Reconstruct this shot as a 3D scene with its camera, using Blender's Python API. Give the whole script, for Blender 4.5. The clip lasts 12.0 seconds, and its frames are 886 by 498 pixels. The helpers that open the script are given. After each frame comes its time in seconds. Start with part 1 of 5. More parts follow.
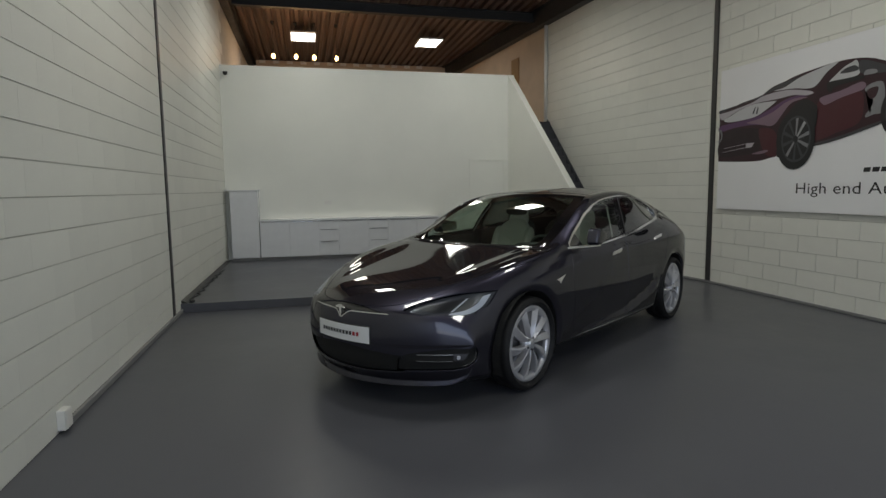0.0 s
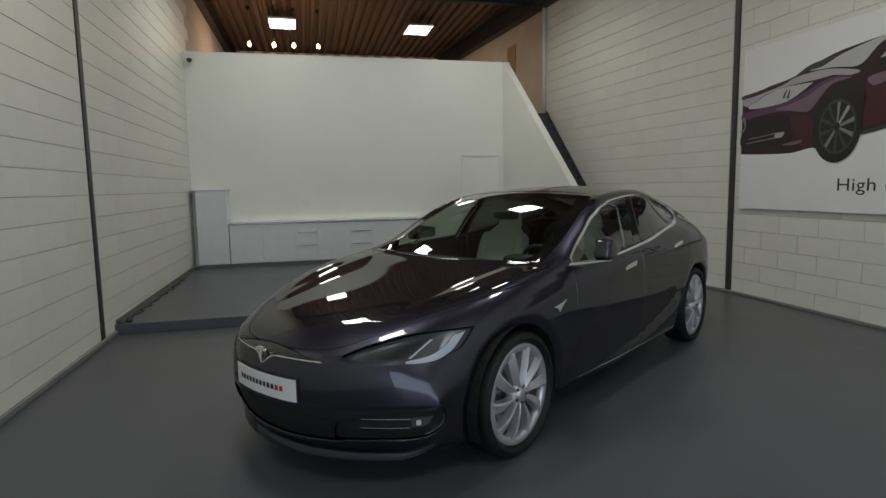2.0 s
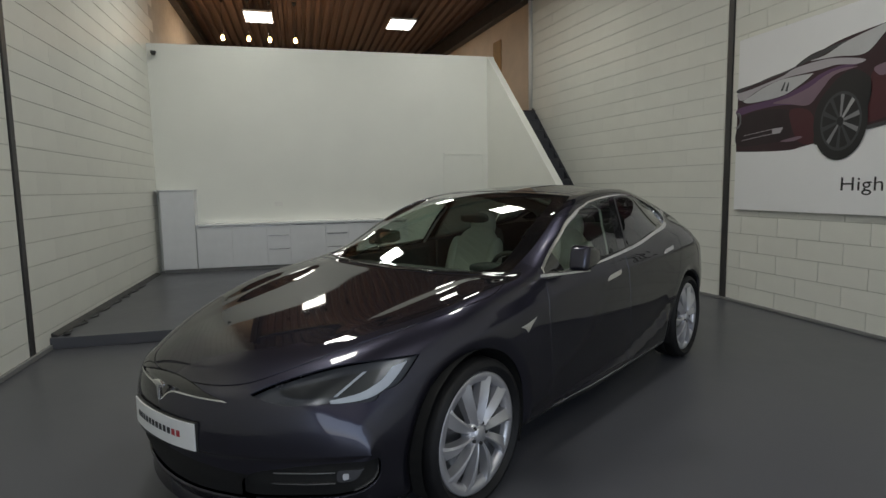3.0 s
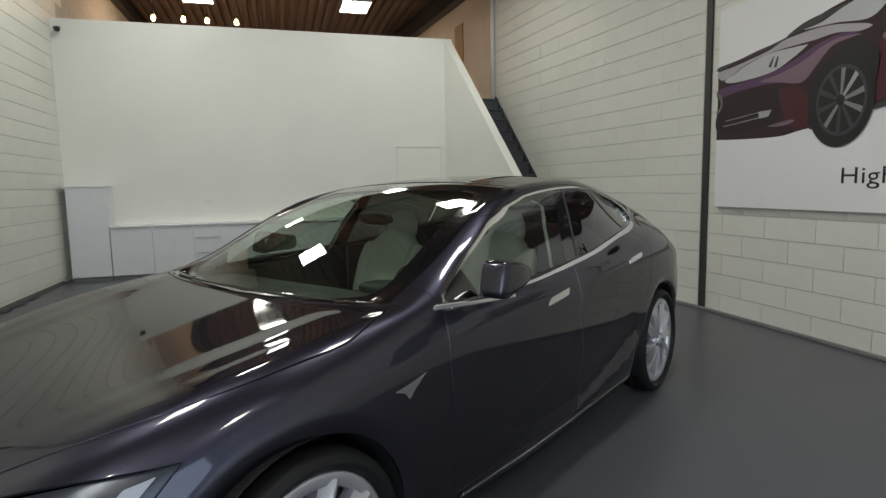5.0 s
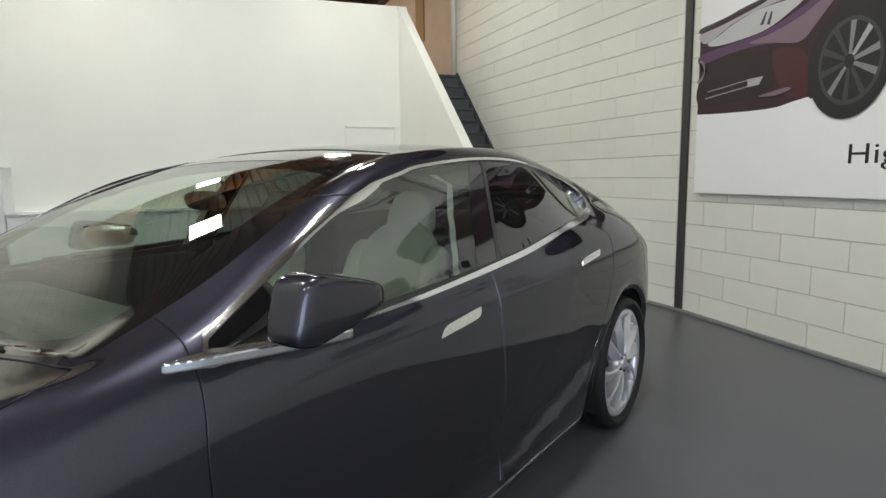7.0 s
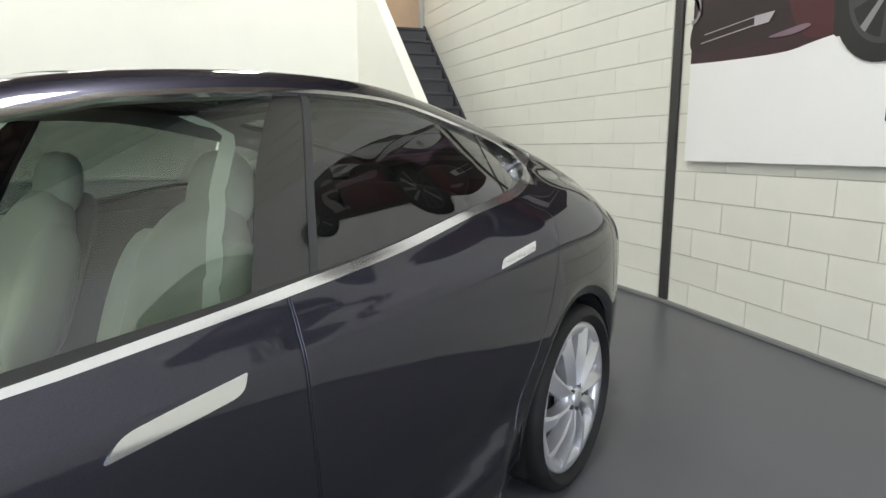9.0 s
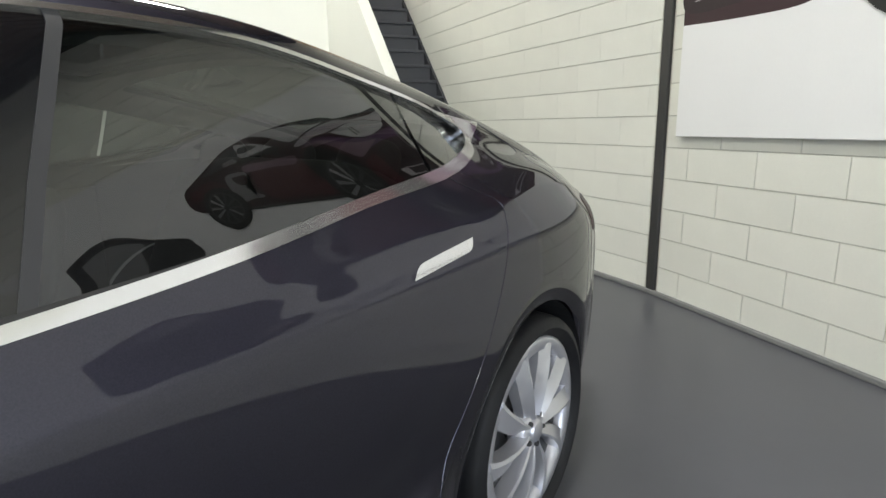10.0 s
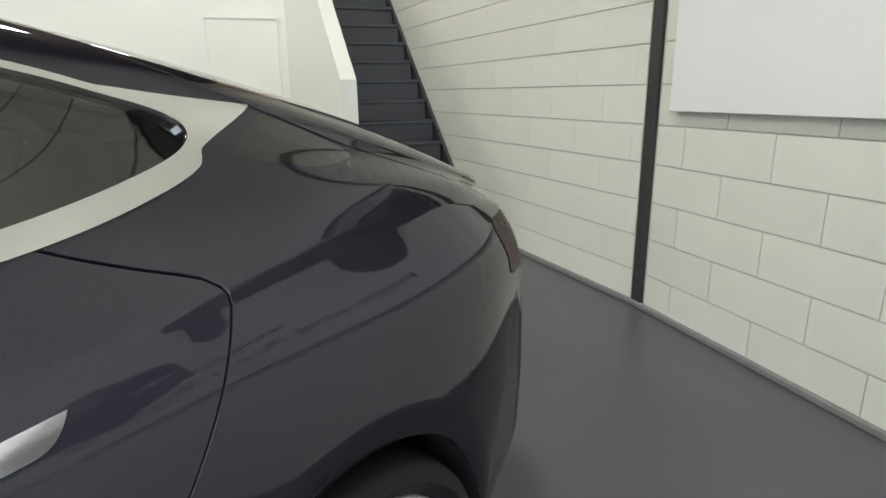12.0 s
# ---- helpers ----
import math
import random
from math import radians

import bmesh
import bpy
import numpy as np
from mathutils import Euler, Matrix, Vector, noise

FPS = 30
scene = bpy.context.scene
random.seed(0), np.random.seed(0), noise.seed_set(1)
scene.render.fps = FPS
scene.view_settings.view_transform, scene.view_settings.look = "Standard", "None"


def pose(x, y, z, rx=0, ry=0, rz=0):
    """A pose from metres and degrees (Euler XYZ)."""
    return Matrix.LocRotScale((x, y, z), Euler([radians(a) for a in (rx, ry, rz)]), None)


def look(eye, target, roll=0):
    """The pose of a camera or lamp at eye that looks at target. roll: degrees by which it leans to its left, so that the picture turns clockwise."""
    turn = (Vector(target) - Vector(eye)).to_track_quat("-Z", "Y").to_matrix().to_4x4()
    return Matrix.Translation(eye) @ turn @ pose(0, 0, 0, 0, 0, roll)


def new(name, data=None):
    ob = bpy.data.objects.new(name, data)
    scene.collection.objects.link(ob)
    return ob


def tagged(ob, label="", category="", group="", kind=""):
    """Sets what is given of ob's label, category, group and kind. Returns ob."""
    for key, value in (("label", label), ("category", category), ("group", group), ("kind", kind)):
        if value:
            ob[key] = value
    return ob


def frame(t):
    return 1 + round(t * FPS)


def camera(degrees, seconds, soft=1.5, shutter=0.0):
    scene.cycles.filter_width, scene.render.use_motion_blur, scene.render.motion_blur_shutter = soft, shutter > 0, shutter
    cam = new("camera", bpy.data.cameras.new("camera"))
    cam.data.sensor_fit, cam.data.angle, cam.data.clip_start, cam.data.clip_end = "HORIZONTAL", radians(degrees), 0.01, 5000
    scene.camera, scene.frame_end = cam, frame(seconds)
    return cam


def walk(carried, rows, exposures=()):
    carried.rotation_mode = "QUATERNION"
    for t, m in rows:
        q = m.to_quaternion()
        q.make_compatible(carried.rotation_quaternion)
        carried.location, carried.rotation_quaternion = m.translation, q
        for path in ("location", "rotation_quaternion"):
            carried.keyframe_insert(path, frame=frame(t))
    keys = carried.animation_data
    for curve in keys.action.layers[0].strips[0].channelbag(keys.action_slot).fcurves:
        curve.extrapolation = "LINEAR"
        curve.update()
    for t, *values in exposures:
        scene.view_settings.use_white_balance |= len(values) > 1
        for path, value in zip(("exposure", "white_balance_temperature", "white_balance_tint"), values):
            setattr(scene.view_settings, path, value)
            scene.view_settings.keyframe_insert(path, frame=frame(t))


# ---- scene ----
cam = camera(76.1, 12.0)
PATH = [
    (0, (-1.268, 0.643, 1.503), (-0.803, 2.577, 1.291), -0.7),
    (0.5, (-1.183, 0.893, 1.495), (-0.723, 2.828, 1.28), -0.8),
    (1, (-1.071, 1.15, 1.5), (-0.612, 3.084, 1.282), -0.8),
    (1.5, (-0.932, 1.385, 1.508), (-0.476, 3.32, 1.291), -0.9),
    (2, (-0.794, 1.621, 1.509), (-0.333, 3.555, 1.289), -1.0),
    (2.5, (-0.635, 1.834, 1.507), (-0.165, 3.766, 1.288), -1.0),
    (3, (-0.441, 2.078, 1.49), (0.042, 4.007, 1.273), -1.0),
    (5, (0.274, 2.957, 1.435), (0.822, 4.868, 1.212), -1.1),
    (5.5, (0.436, 3.168, 1.42), (1.0, 5.074, 1.196), -1.0),
    (6, (0.602, 3.362, 1.393), (1.183, 5.262, 1.164), -1.0),
    (6.5, (0.775, 3.55, 1.367), (1.374, 5.443, 1.128), -0.9),
    (8.5, (1.458, 4.293, 1.313), (2.079, 6.164, 0.974), -0.5),
    (9, (1.636, 4.466, 1.291), (2.26, 6.331, 0.931), -0.6),
    (9.5, (1.799, 4.637, 1.271), (2.434, 6.491, 0.874), -0.7),
    (10, (1.976, 4.836, 1.25), (2.619, 6.68, 0.822), -0.7),
    (10.5, (2.149, 4.996, 1.244), (2.781, 6.835, 0.773), -0.8),
    (11, (2.301, 5.158, 1.246), (2.929, 6.991, 0.753), -0.7),
    (11.5, (2.462, 5.322, 1.249), (3.088, 7.155, 0.748), -1.1),
    (12, (2.651, 5.483, 1.271), (3.26, 7.311, 0.736), -0.9),
]
LIGHT = [(0, -1.28), (1.5, -1.26), (2.5, -1.18), (3.2, -1.08), (5.0, -.72), (5.5, -.6), (6.0, -.45), (6.5, -.28), (8.5, .27), (10.0, .36), (12.0, .18)]
walk(cam, [(t, look(eye, target, roll)) for t, eye, target, roll in PATH], LIGHT)

# ---- world, lamps and exposure ----
world = bpy.data.worlds.new("sky")
scene.world = world
world.use_nodes = True
_wn = world.node_tree.nodes
_sky = _wn.new("ShaderNodeTexSky")
_sky.sky_type, _sky.sun_disc, _sky.sun_elevation, _sky.sun_rotation = "NISHITA", False, radians(35), radians(200)
world.node_tree.links.new(_sky.outputs[0], _wn["Background"].inputs[0])
_wn["Background"].inputs[1].default_value = 0.12

WALL_L, WALL_R, BACK, DECK_Z = -2.835, 4.787, 12.80, 5.62
FRONT = -4.6


def area_lamp(name, m, sx, sy, watts, colour, spread=180):
    data = bpy.data.lights.new(name, "AREA")
    data.shape, data.size, data.size_y, data.energy, data.color, data.spread = "RECTANGLE", sx, sy, watts, colour, radians(spread)
    ob = new(name, data)
    ob.matrix_world = m
    return ob


# ---- materials ----
def material(name, colour, rough=.5, metal=0.0, vary=.08, scale=6.0, fine=60.0, bump=.0, bump_scale=80.0, coat=0.0, rough_vary=.08, spec=.5, stretch=(1, 1, 1), island=0.0, per_object=0.0):
    m = bpy.data.materials.new(name)
    m.use_nodes = True
    nt = m.node_tree
    b = nt.nodes["Principled BSDF"]
    b.inputs["Metallic"].default_value = metal
    b.inputs["Coat Weight"].default_value = coat
    b.inputs["Coat Roughness"].default_value = .03
    b.inputs["Specular IOR Level"].default_value = spec
    tc, mp = nt.nodes.new("ShaderNodeTexCoord"), nt.nodes.new("ShaderNodeMapping")
    mp.inputs["Scale"].default_value = stretch
    nt.links.new(tc.outputs["Object"], mp.inputs[0])
    big, small = nt.nodes.new("ShaderNodeTexNoise"), nt.nodes.new("ShaderNodeTexNoise")
    for n, s, d in ((big, scale, 4), (small, fine, 3)):
        n.inputs["Scale"].default_value, n.inputs["Detail"].default_value = s, d
        nt.links.new(mp.outputs[0], n.inputs["Vector"])
    mix = nt.nodes.new("ShaderNodeMath")
    mix.operation = "MULTIPLY_ADD"
    nt.links.new(small.outputs["Fac"], mix.inputs[0])
    mix.inputs[1].default_value = .4
    nt.links.new(big.outputs["Fac"], mix.inputs[2])
    rng = nt.nodes.new("ShaderNodeMapRange")
    nt.links.new(mix.outputs[0], rng.inputs[0])
    rng.inputs[1].default_value, rng.inputs[2].default_value = .45, .95
    rng.inputs[3].default_value, rng.inputs[4].default_value = 1 - vary, 1 + vary
    last = rng.outputs[0]
    if per_object:
        info, r2, mul = nt.nodes.new("ShaderNodeObjectInfo"), nt.nodes.new("ShaderNodeMapRange"), nt.nodes.new("ShaderNodeMath")
        nt.links.new(info.outputs["Random"], r2.inputs[0])
        r2.inputs[3].default_value, r2.inputs[4].default_value = 1 - per_object, 1 + per_object
        mul.operation = "MULTIPLY"
        nt.links.new(last, mul.inputs[0])
        nt.links.new(r2.outputs[0], mul.inputs[1])
        last = mul.outputs[0]
    if island:
        geo, r2, mul = nt.nodes.new("ShaderNodeNewGeometry"), nt.nodes.new("ShaderNodeMapRange"), nt.nodes.new("ShaderNodeMath")
        nt.links.new(geo.outputs["Random Per Island"], r2.inputs[0])
        r2.inputs[3].default_value, r2.inputs[4].default_value = 1 - island, 1 + island
        mul.operation = "MULTIPLY"
        nt.links.new(last, mul.inputs[0])
        nt.links.new(r2.outputs[0], mul.inputs[1])
        last = mul.outputs[0]
    col = nt.nodes.new("ShaderNodeVectorMath")
    col.operation = "SCALE"
    col.inputs[0].default_value = colour
    nt.links.new(last, col.inputs["Scale"])
    nt.links.new(col.outputs[0], b.inputs["Base Color"])
    rr = nt.nodes.new("ShaderNodeMapRange")
    nt.links.new(mix.outputs[0], rr.inputs[0])
    rr.inputs[1].default_value, rr.inputs[2].default_value = .45, .95
    rr.inputs[3].default_value, rr.inputs[4].default_value = max(.0, rough - rough_vary), min(1, rough + rough_vary)
    nt.links.new(rr.outputs[0], b.inputs["Roughness"])
    if bump:
        bn, bp = nt.nodes.new("ShaderNodeTexNoise"), nt.nodes.new("ShaderNodeBump")
        bn.inputs["Scale"].default_value, bn.inputs["Detail"].default_value = bump_scale, 4
        nt.links.new(mp.outputs[0], bn.inputs["Vector"])
        nt.links.new(bn.outputs["Fac"], bp.inputs["Height"])
        bp.inputs["Strength"].default_value, bp.inputs["Distance"].default_value = bump, .004
        nt.links.new(bp.outputs[0], b.inputs["Normal"])
    return m


def plain(name, colour, rough=.4, metal=0.0, coat=0.0):
    return material(name, colour, rough, metal, vary=.03, rough_vary=.03, coat=coat)


def bare_metal(name, colour, rough, metal=1.0):
    m = bpy.data.materials.new(name)
    m.use_nodes = True
    b = m.node_tree.nodes["Principled BSDF"]
    b.inputs["Base Color"].default_value = (*colour, 1)
    b.inputs["Roughness"].default_value, b.inputs["Metallic"].default_value = rough, metal
    return m


def lamp_material(name, colour, strength):
    m = bpy.data.materials.new(name)
    m.use_nodes = True
    b = m.node_tree.nodes["Principled BSDF"]
    b.inputs["Base Color"].default_value = (.8, .8, .8, 1)
    b.inputs["Emission Color"].default_value = (*colour, 1)
    b.inputs["Emission Strength"].default_value = strength
    return m


def clear_glass(name, tint, body=0.0, r0=.10, dark=(.01, .01, .012)):
    """A thin pane: tinted light passes straight on, with a real reflection on top; body is the share that the film in it holds back."""
    m = bpy.data.materials.new(name)
    m.use_nodes = True
    nt = m.node_tree
    nt.nodes.remove(nt.nodes["Principled BSDF"])
    out = nt.nodes["Material Output"]
    tr, gl, fr, mx = nt.nodes.new("ShaderNodeBsdfTransparent"), nt.nodes.new("ShaderNodeBsdfGlossy"), nt.nodes.new("ShaderNodeLayerWeight"), nt.nodes.new("ShaderNodeMixShader")
    pw, ma = nt.nodes.new("ShaderNodeMath"), nt.nodes.new("ShaderNodeMath")
    pw.operation, ma.operation = "POWER", "MULTIPLY_ADD"
    fr.inputs["Blend"].default_value = .5
    nt.links.new(fr.outputs["Facing"], pw.inputs[0])
    pw.inputs[1].default_value = 5
    nt.links.new(pw.outputs[0], ma.inputs[0])
    ma.inputs[1].default_value, ma.inputs[2].default_value = 1 - r0, r0
    tr.inputs[0].default_value = (*tint, 1)
    gl.inputs["Roughness"].default_value = .01
    gl.inputs["Color"].default_value = (.95, .96, .97, 1)
    base = tr.outputs[0]
    if body:
        df, m2 = nt.nodes.new("ShaderNodeBsdfDiffuse"), nt.nodes.new("ShaderNodeMixShader")
        df.inputs[0].default_value = (*dark, 1)
        m2.inputs[0].default_value = body
        nt.links.new(tr.outputs[0], m2.inputs[1])
        nt.links.new(df.outputs[0], m2.inputs[2])
        base = m2.outputs[0]
    nt.links.new(ma.outputs[0], mx.inputs[0])
    nt.links.new(base, mx.inputs[1])
    nt.links.new(gl.outputs[0], mx.inputs[2])
    nt.links.new(mx.outputs[0], out.inputs[0])
    return m


M_BLOCK = material("white_painted_block", (.735, .735, .675), .55, vary=.03, scale=3, bump=.35, bump_scale=120, per_object=.025)
M_BLOCK_FAR = material("white_painted_block_far", (.735, .735, .675), .55, vary=.03, scale=3, bump=.35, bump_scale=120, island=.025)
M_JOINT = material("painted_mortar", (.52, .51, .47), .8, vary=.1)
M_PLASTER = material("white_plaster", (.775, .78, .725), .5, vary=.025, scale=1.5, bump=.06, bump_scale=60)
# bare plaster; the upper bulbs' warm light is also put into its colour
M_WARM = material("bare_plaster_warm_tint", (.58, .47, .36), .75, vary=.1, scale=2, bump=.2)
M_FLOOR = material("grey_coated_floor", (.088, .09, .103), .34, vary=.08, scale=1.3, fine=9, rough_vary=.04, spec=.32)
M_STEEL_DARK = material("dark_painted_steel", (.035, .034, .034), .5, vary=.15)
M_DECK = material("corrugated_roof_deck", (.165, .11, .088), .38, metal=.35, vary=.2, scale=1.5, stretch=(1, .25, 1))
M_STAIR = material("dark_grey_stair_paint", (.045, .047, .055), .5, vary=.12)
M_CABINET = plain("white_lacquer", (.72, .73, .75), .25)
M_GAP = plain("dark_gap", (.05, .05, .05), .7)
M_SKIRT = material("grey_plinth", (.2, .2, .2), .6, vary=.1)
M_PIPE = plain("white_plastic", (.75, .74, .7), .4)
M_BLACKP = plain("black_plastic", (.02, .02, .02), .5)
M_CANVAS = material("white_canvas_print", (.82, .82, .83), .6, vary=.015, bump=.5, bump_scale=4, scale=2, stretch=(1, 1.2, .7))
M_PANEL = lamp_material("led_panel_light", (1, .97, .92), 9.0)
M_BULB = lamp_material("warm_bulb_light", (1, .5, .16), 30.0)


# ---- mesh helpers ----
def link(name, bm, mat, smooth=False):
    me = bpy.data.meshes.new(name)
    bm.to_mesh(me)
    bm.free()
    if mat:
        me.materials.append(mat)
    if smooth:
        me.shade_smooth()
    return new(name, me)


def part(name, bm, mat, parent, label="", smooth=False):
    ob = link(name, bm, mat, smooth)
    ob.parent = parent
    return tagged(ob, label) if label else ob


def empty(name, m=None, **tags):
    ob = new(name)
    ob.empty_display_size = .1
    if m is not None:
        ob.matrix_world = m
    return tagged(ob, **tags)


def box(x0, x1, y0, y1, z0, z1, bevel=0.0, seg=1):
    bm = bmesh.new()
    bmesh.ops.create_cube(bm, size=1, matrix=Matrix.LocRotScale(((x0 + x1) / 2, (y0 + y1) / 2, (z0 + z1) / 2), None, (x1 - x0, y1 - y0, z1 - z0)))
    if bevel:
        bmesh.ops.bevel(bm, geom=bm.edges[:], offset=bevel, segments=seg, affect="EDGES", profile=.5)
    return bm


def join(*bms):
    out = bms[0]
    for b in bms[1:]:
        me = bpy.data.meshes.new("t")
        b.to_mesh(me)
        b.free()
        out.from_mesh(me)
        bpy.data.meshes.remove(me)
    return out


def moved(bm, m):
    bmesh.ops.transform(bm, matrix=m, verts=bm.verts)
    return bm


def lathe(profile, n=32, axis="z"):
    """Turned shape from rows of radius, height."""
    bm = bmesh.new()
    rings = [[bm.verts.new((r * math.cos(2 * math.pi * k / n), r * math.sin(2 * math.pi * k / n), h)) for k in range(n)] for r, h in profile]
    for a, b in zip(rings, rings[1:]):
        for k in range(n):
            bm.faces.new((a[k], a[(k + 1) % n], b[(k + 1) % n], b[k]))
    bmesh.ops.remove_doubles(bm, verts=bm.verts, dist=1e-5)
    bmesh.ops.recalc_face_normals(bm, faces=bm.faces)
    if axis == "y":
        moved(bm, pose(0, 0, 0, 90, 0, 0))
    if axis == "x":
        moved(bm, pose(0, 0, 0, 0, 90, 0))
    return bm


def prism(outline, depth, plane="xz", at=0.0, bevel=0.0):
    """An outline (rows of two numbers) given depth. plane: xz, yz or xy; the third axis runs from at to at + depth."""
    bm = bmesh.new()

    def spot(u, v, w):
        return {"xz": (u, w, v), "yz": (w, u, v), "xy": (u, v, w)}[plane]
    a = [bm.verts.new(spot(u, v, at)) for u, v in outline]
    b = [bm.verts.new(spot(u, v, at + depth)) for u, v in outline]
    bm.faces.new(a)
    bm.faces.new(b[::-1])
    for k in range(len(a)):
        j = (k + 1) % len(a)
        bm.faces.new((a[k], b[k], b[j], a[j]))
    bmesh.ops.recalc_face_normals(bm, faces=bm.faces)
    if bevel:
        bmesh.ops.bevel(bm, geom=bm.edges[:], offset=bevel, segments=2, affect="EDGES", profile=.5)
    return bm


def tube(points, radius, n=8, closed=False):
    """A round bar along a line of points."""
    bm, pts = bmesh.new(), [Vector(p) for p in points]
    rings, up = [], Vector((0, 0, 1))
    for k, p in enumerate(pts):
        a, b = pts[k - 1] if k or closed else p, pts[(k + 1) % len(pts)] if k + 1 < len(pts) or closed else p
        t = (b - a).normalized()
        s = t.cross(up if abs(t.z) < .95 else Vector((1, 0, 0))).normalized()
        w = s.cross(t)
        r = radius[k] if isinstance(radius, (list, tuple)) else radius
        rings.append([bm.verts.new(p + r * (math.cos(2 * math.pi * q / n) * s + math.sin(2 * math.pi * q / n) * w)) for q in range(n)])
    for a, b in zip(rings, rings[1:] + (rings[:1] if closed else [])):
        for q in range(n):
            bm.faces.new((a[q], a[(q + 1) % n], b[(q + 1) % n], b[q]))
    if not closed:
        bm.faces.new(rings[0][::-1])
        bm.faces.new(rings[-1])
    bmesh.ops.recalc_face_normals(bm, faces=bm.faces)
    return bm


def puff(sx, sy, sz, power=3.0, n=24, m=14):
    """A cushion: a rounded box of the given half sizes."""
    bm = bmesh.new()

    def sp(v, e):
        return math.copysign(abs(v) ** e, v)
    e = 2 / power
    rows = []
    for i in range(m + 1):
        a = -math.pi / 2 + math.pi * i / m
        rows.append([bm.verts.new((sx * sp(math.cos(a), e) * sp(math.cos(2 * math.pi * k / n), e), sy * sp(math.cos(a), e) * sp(math.sin(2 * math.pi * k / n), e), sz * sp(math.sin(a), e))) for k in range(n)])
    for a, b in zip(rows, rows[1:]):
        for k in range(n):
            bm.faces.new((a[k], a[(k + 1) % n], b[(k + 1) % n], b[k]))
    bmesh.ops.remove_doubles(bm, verts=bm.verts, dist=1e-4)
    bmesh.ops.recalc_face_normals(bm, faces=bm.faces)
    return bm


# ---- the room ----
FAR = 20.6
tagged(link("floor", box(WALL_L - .3, WALL_R + .3, FRONT - .3, FAR, -.2, 0), M_FLOOR), "smooth dark grey coated concrete showroom floor", "floor", kind="structure")
wall_w = tagged(link("wall_west", box(WALL_L - .25, WALL_L - .004, FRONT, FAR, 0, 6.2), M_JOINT), "white painted block wall with raked joints", "wall", kind="structure")
wall_e = tagged(link("wall_east", box(.004, .25, FRONT - 8.17, 0, 0, 6.2), M_JOINT), "white painted block wall behind the poster", "wall", kind="structure")
wall_e.matrix_world = pose(WALL_R, 8.17, 0)
# beyond the column the wall turns in a little
REAR = pose(WALL_R, 8.17, 0, 0, 0, math.degrees(math.atan(.10)))
wall_e2 = tagged(link("wall_east_rear", box(.004, .25, 0, 5.07, 0, 6.2), M_JOINT), "white painted block wall beside the stair", "wall", kind="structure")
wall_e2.matrix_world = REAR
bare = tagged(link("wall_upper_east", box(.0, .25, 5.07, 13.5, 0, 6.2), M_WARM), "bare upper floor wall, its beige tinted for warm bulb light", "wall", kind="structure")
bare.matrix_world = REAR
tagged(link("wall_north", box(WALL_L, WALL_R, FAR, FAR + .2, 0, 6.2), M_WARM), "beige rear wall of the upper floor", "wall", kind="structure")
# the street side, with a wide glazed door opening behind the camera
street = join(box(WALL_L - .25, -2.5, FRONT - .25, FRONT, 0, 6.2), box(4.5, WALL_R + .25, FRONT - .25, FRONT, 0, 6.2), box(-2.5, 4.5, FRONT - .25, FRONT, 4.7, 6.2))
tagged(link("wall_south", street, M_PLASTER), "white street wall with a wide door opening", "wall", kind="structure")
tagged(link("ground", box(-30, 30, -40, FRONT - .3, -.25, -.05), M_SKIRT), "grey paved yard outside the showroom", "ground", kind="structure")

# mezzanine front wall with the cupboard niche, side wall of the stair, upper floor
tagged(link("wall_mezzanine", box(WALL_L, 3.33, BACK, BACK + .14, 0, 3.985), M_PLASTER), "smooth white mezzanine front wall and parapet", "wall", kind="structure")
flank = prism([(9.86, 0), (BACK - .003, 0), (BACK - .003, 3.985), (9.86, 1.37)], .12, "yz", 3.33)
for v in flank.verts:
    v.co.x -= .05 * (v.co.y - 9.86)
tagged(link("wall_stair", flank, M_PLASTER), "white sloping side wall of the stair", "wall", kind="structure")
tagged(link("floor_upper", box(WALL_L, WALL_R, 14.4, FAR, 2.8, 3.0), M_WARM), "upper floor behind the parapet", "floor", kind="structure")
tagged(link("platform", box(WALL_L + .002, 1.55, 8.16, BACK - .002, 0, .11, .004), M_FLOOR), "low dark grey coated platform step", "platform", kind="structure")

# steel columns let into the walls
for nm, x0, x1, yc in (("column_east", WALL_R - .02, WALL_R + .02, 8.17), ("column_west", WALL_L - .02, WALL_L + .015, 7.80)):
    col = box(x0, x1, yc - .042, yc + .042, 0, DECK_Z, .004)
    tagged(link(nm, col, M_STEEL_DARK), "dark painted steel column let into the block wall", "column", kind="structure")

# roof deck: ribs run along the room, in one mesh
bm = bmesh.new()
prof, x = [], WALL_L
while x < WALL_R:
    prof += [(x, 0), (x + .09, 0), (x + .115, .07), (x + .185, .07), (x + .21, 0)]
    x += .21
lo = [bm.verts.new((px, FRONT, DECK_Z + pz)) for px, pz in prof]
hi = [bm.verts.new((px, FAR, DECK_Z + pz)) for px, pz in prof]
for k in range(len(prof) - 1):
    if prof[k + 1][0] > prof[k][0] + 1e-6:
        bm.faces.new((lo[k], lo[k + 1], hi[k + 1], hi[k]))
bmesh.ops.recalc_face_normals(bm, faces=bm.faces)
tagged(link("ceiling", bm, M_DECK), "brown corrugated steel roof deck", "ceiling", kind="structure")
tagged(link("roof", box(WALL_L - .25, WALL_R + .25, FRONT - .25, FAR + .2, DECK_Z + .12, DECK_Z + .3), M_STEEL_DARK), "flat roof above the deck", "roof", kind="structure")
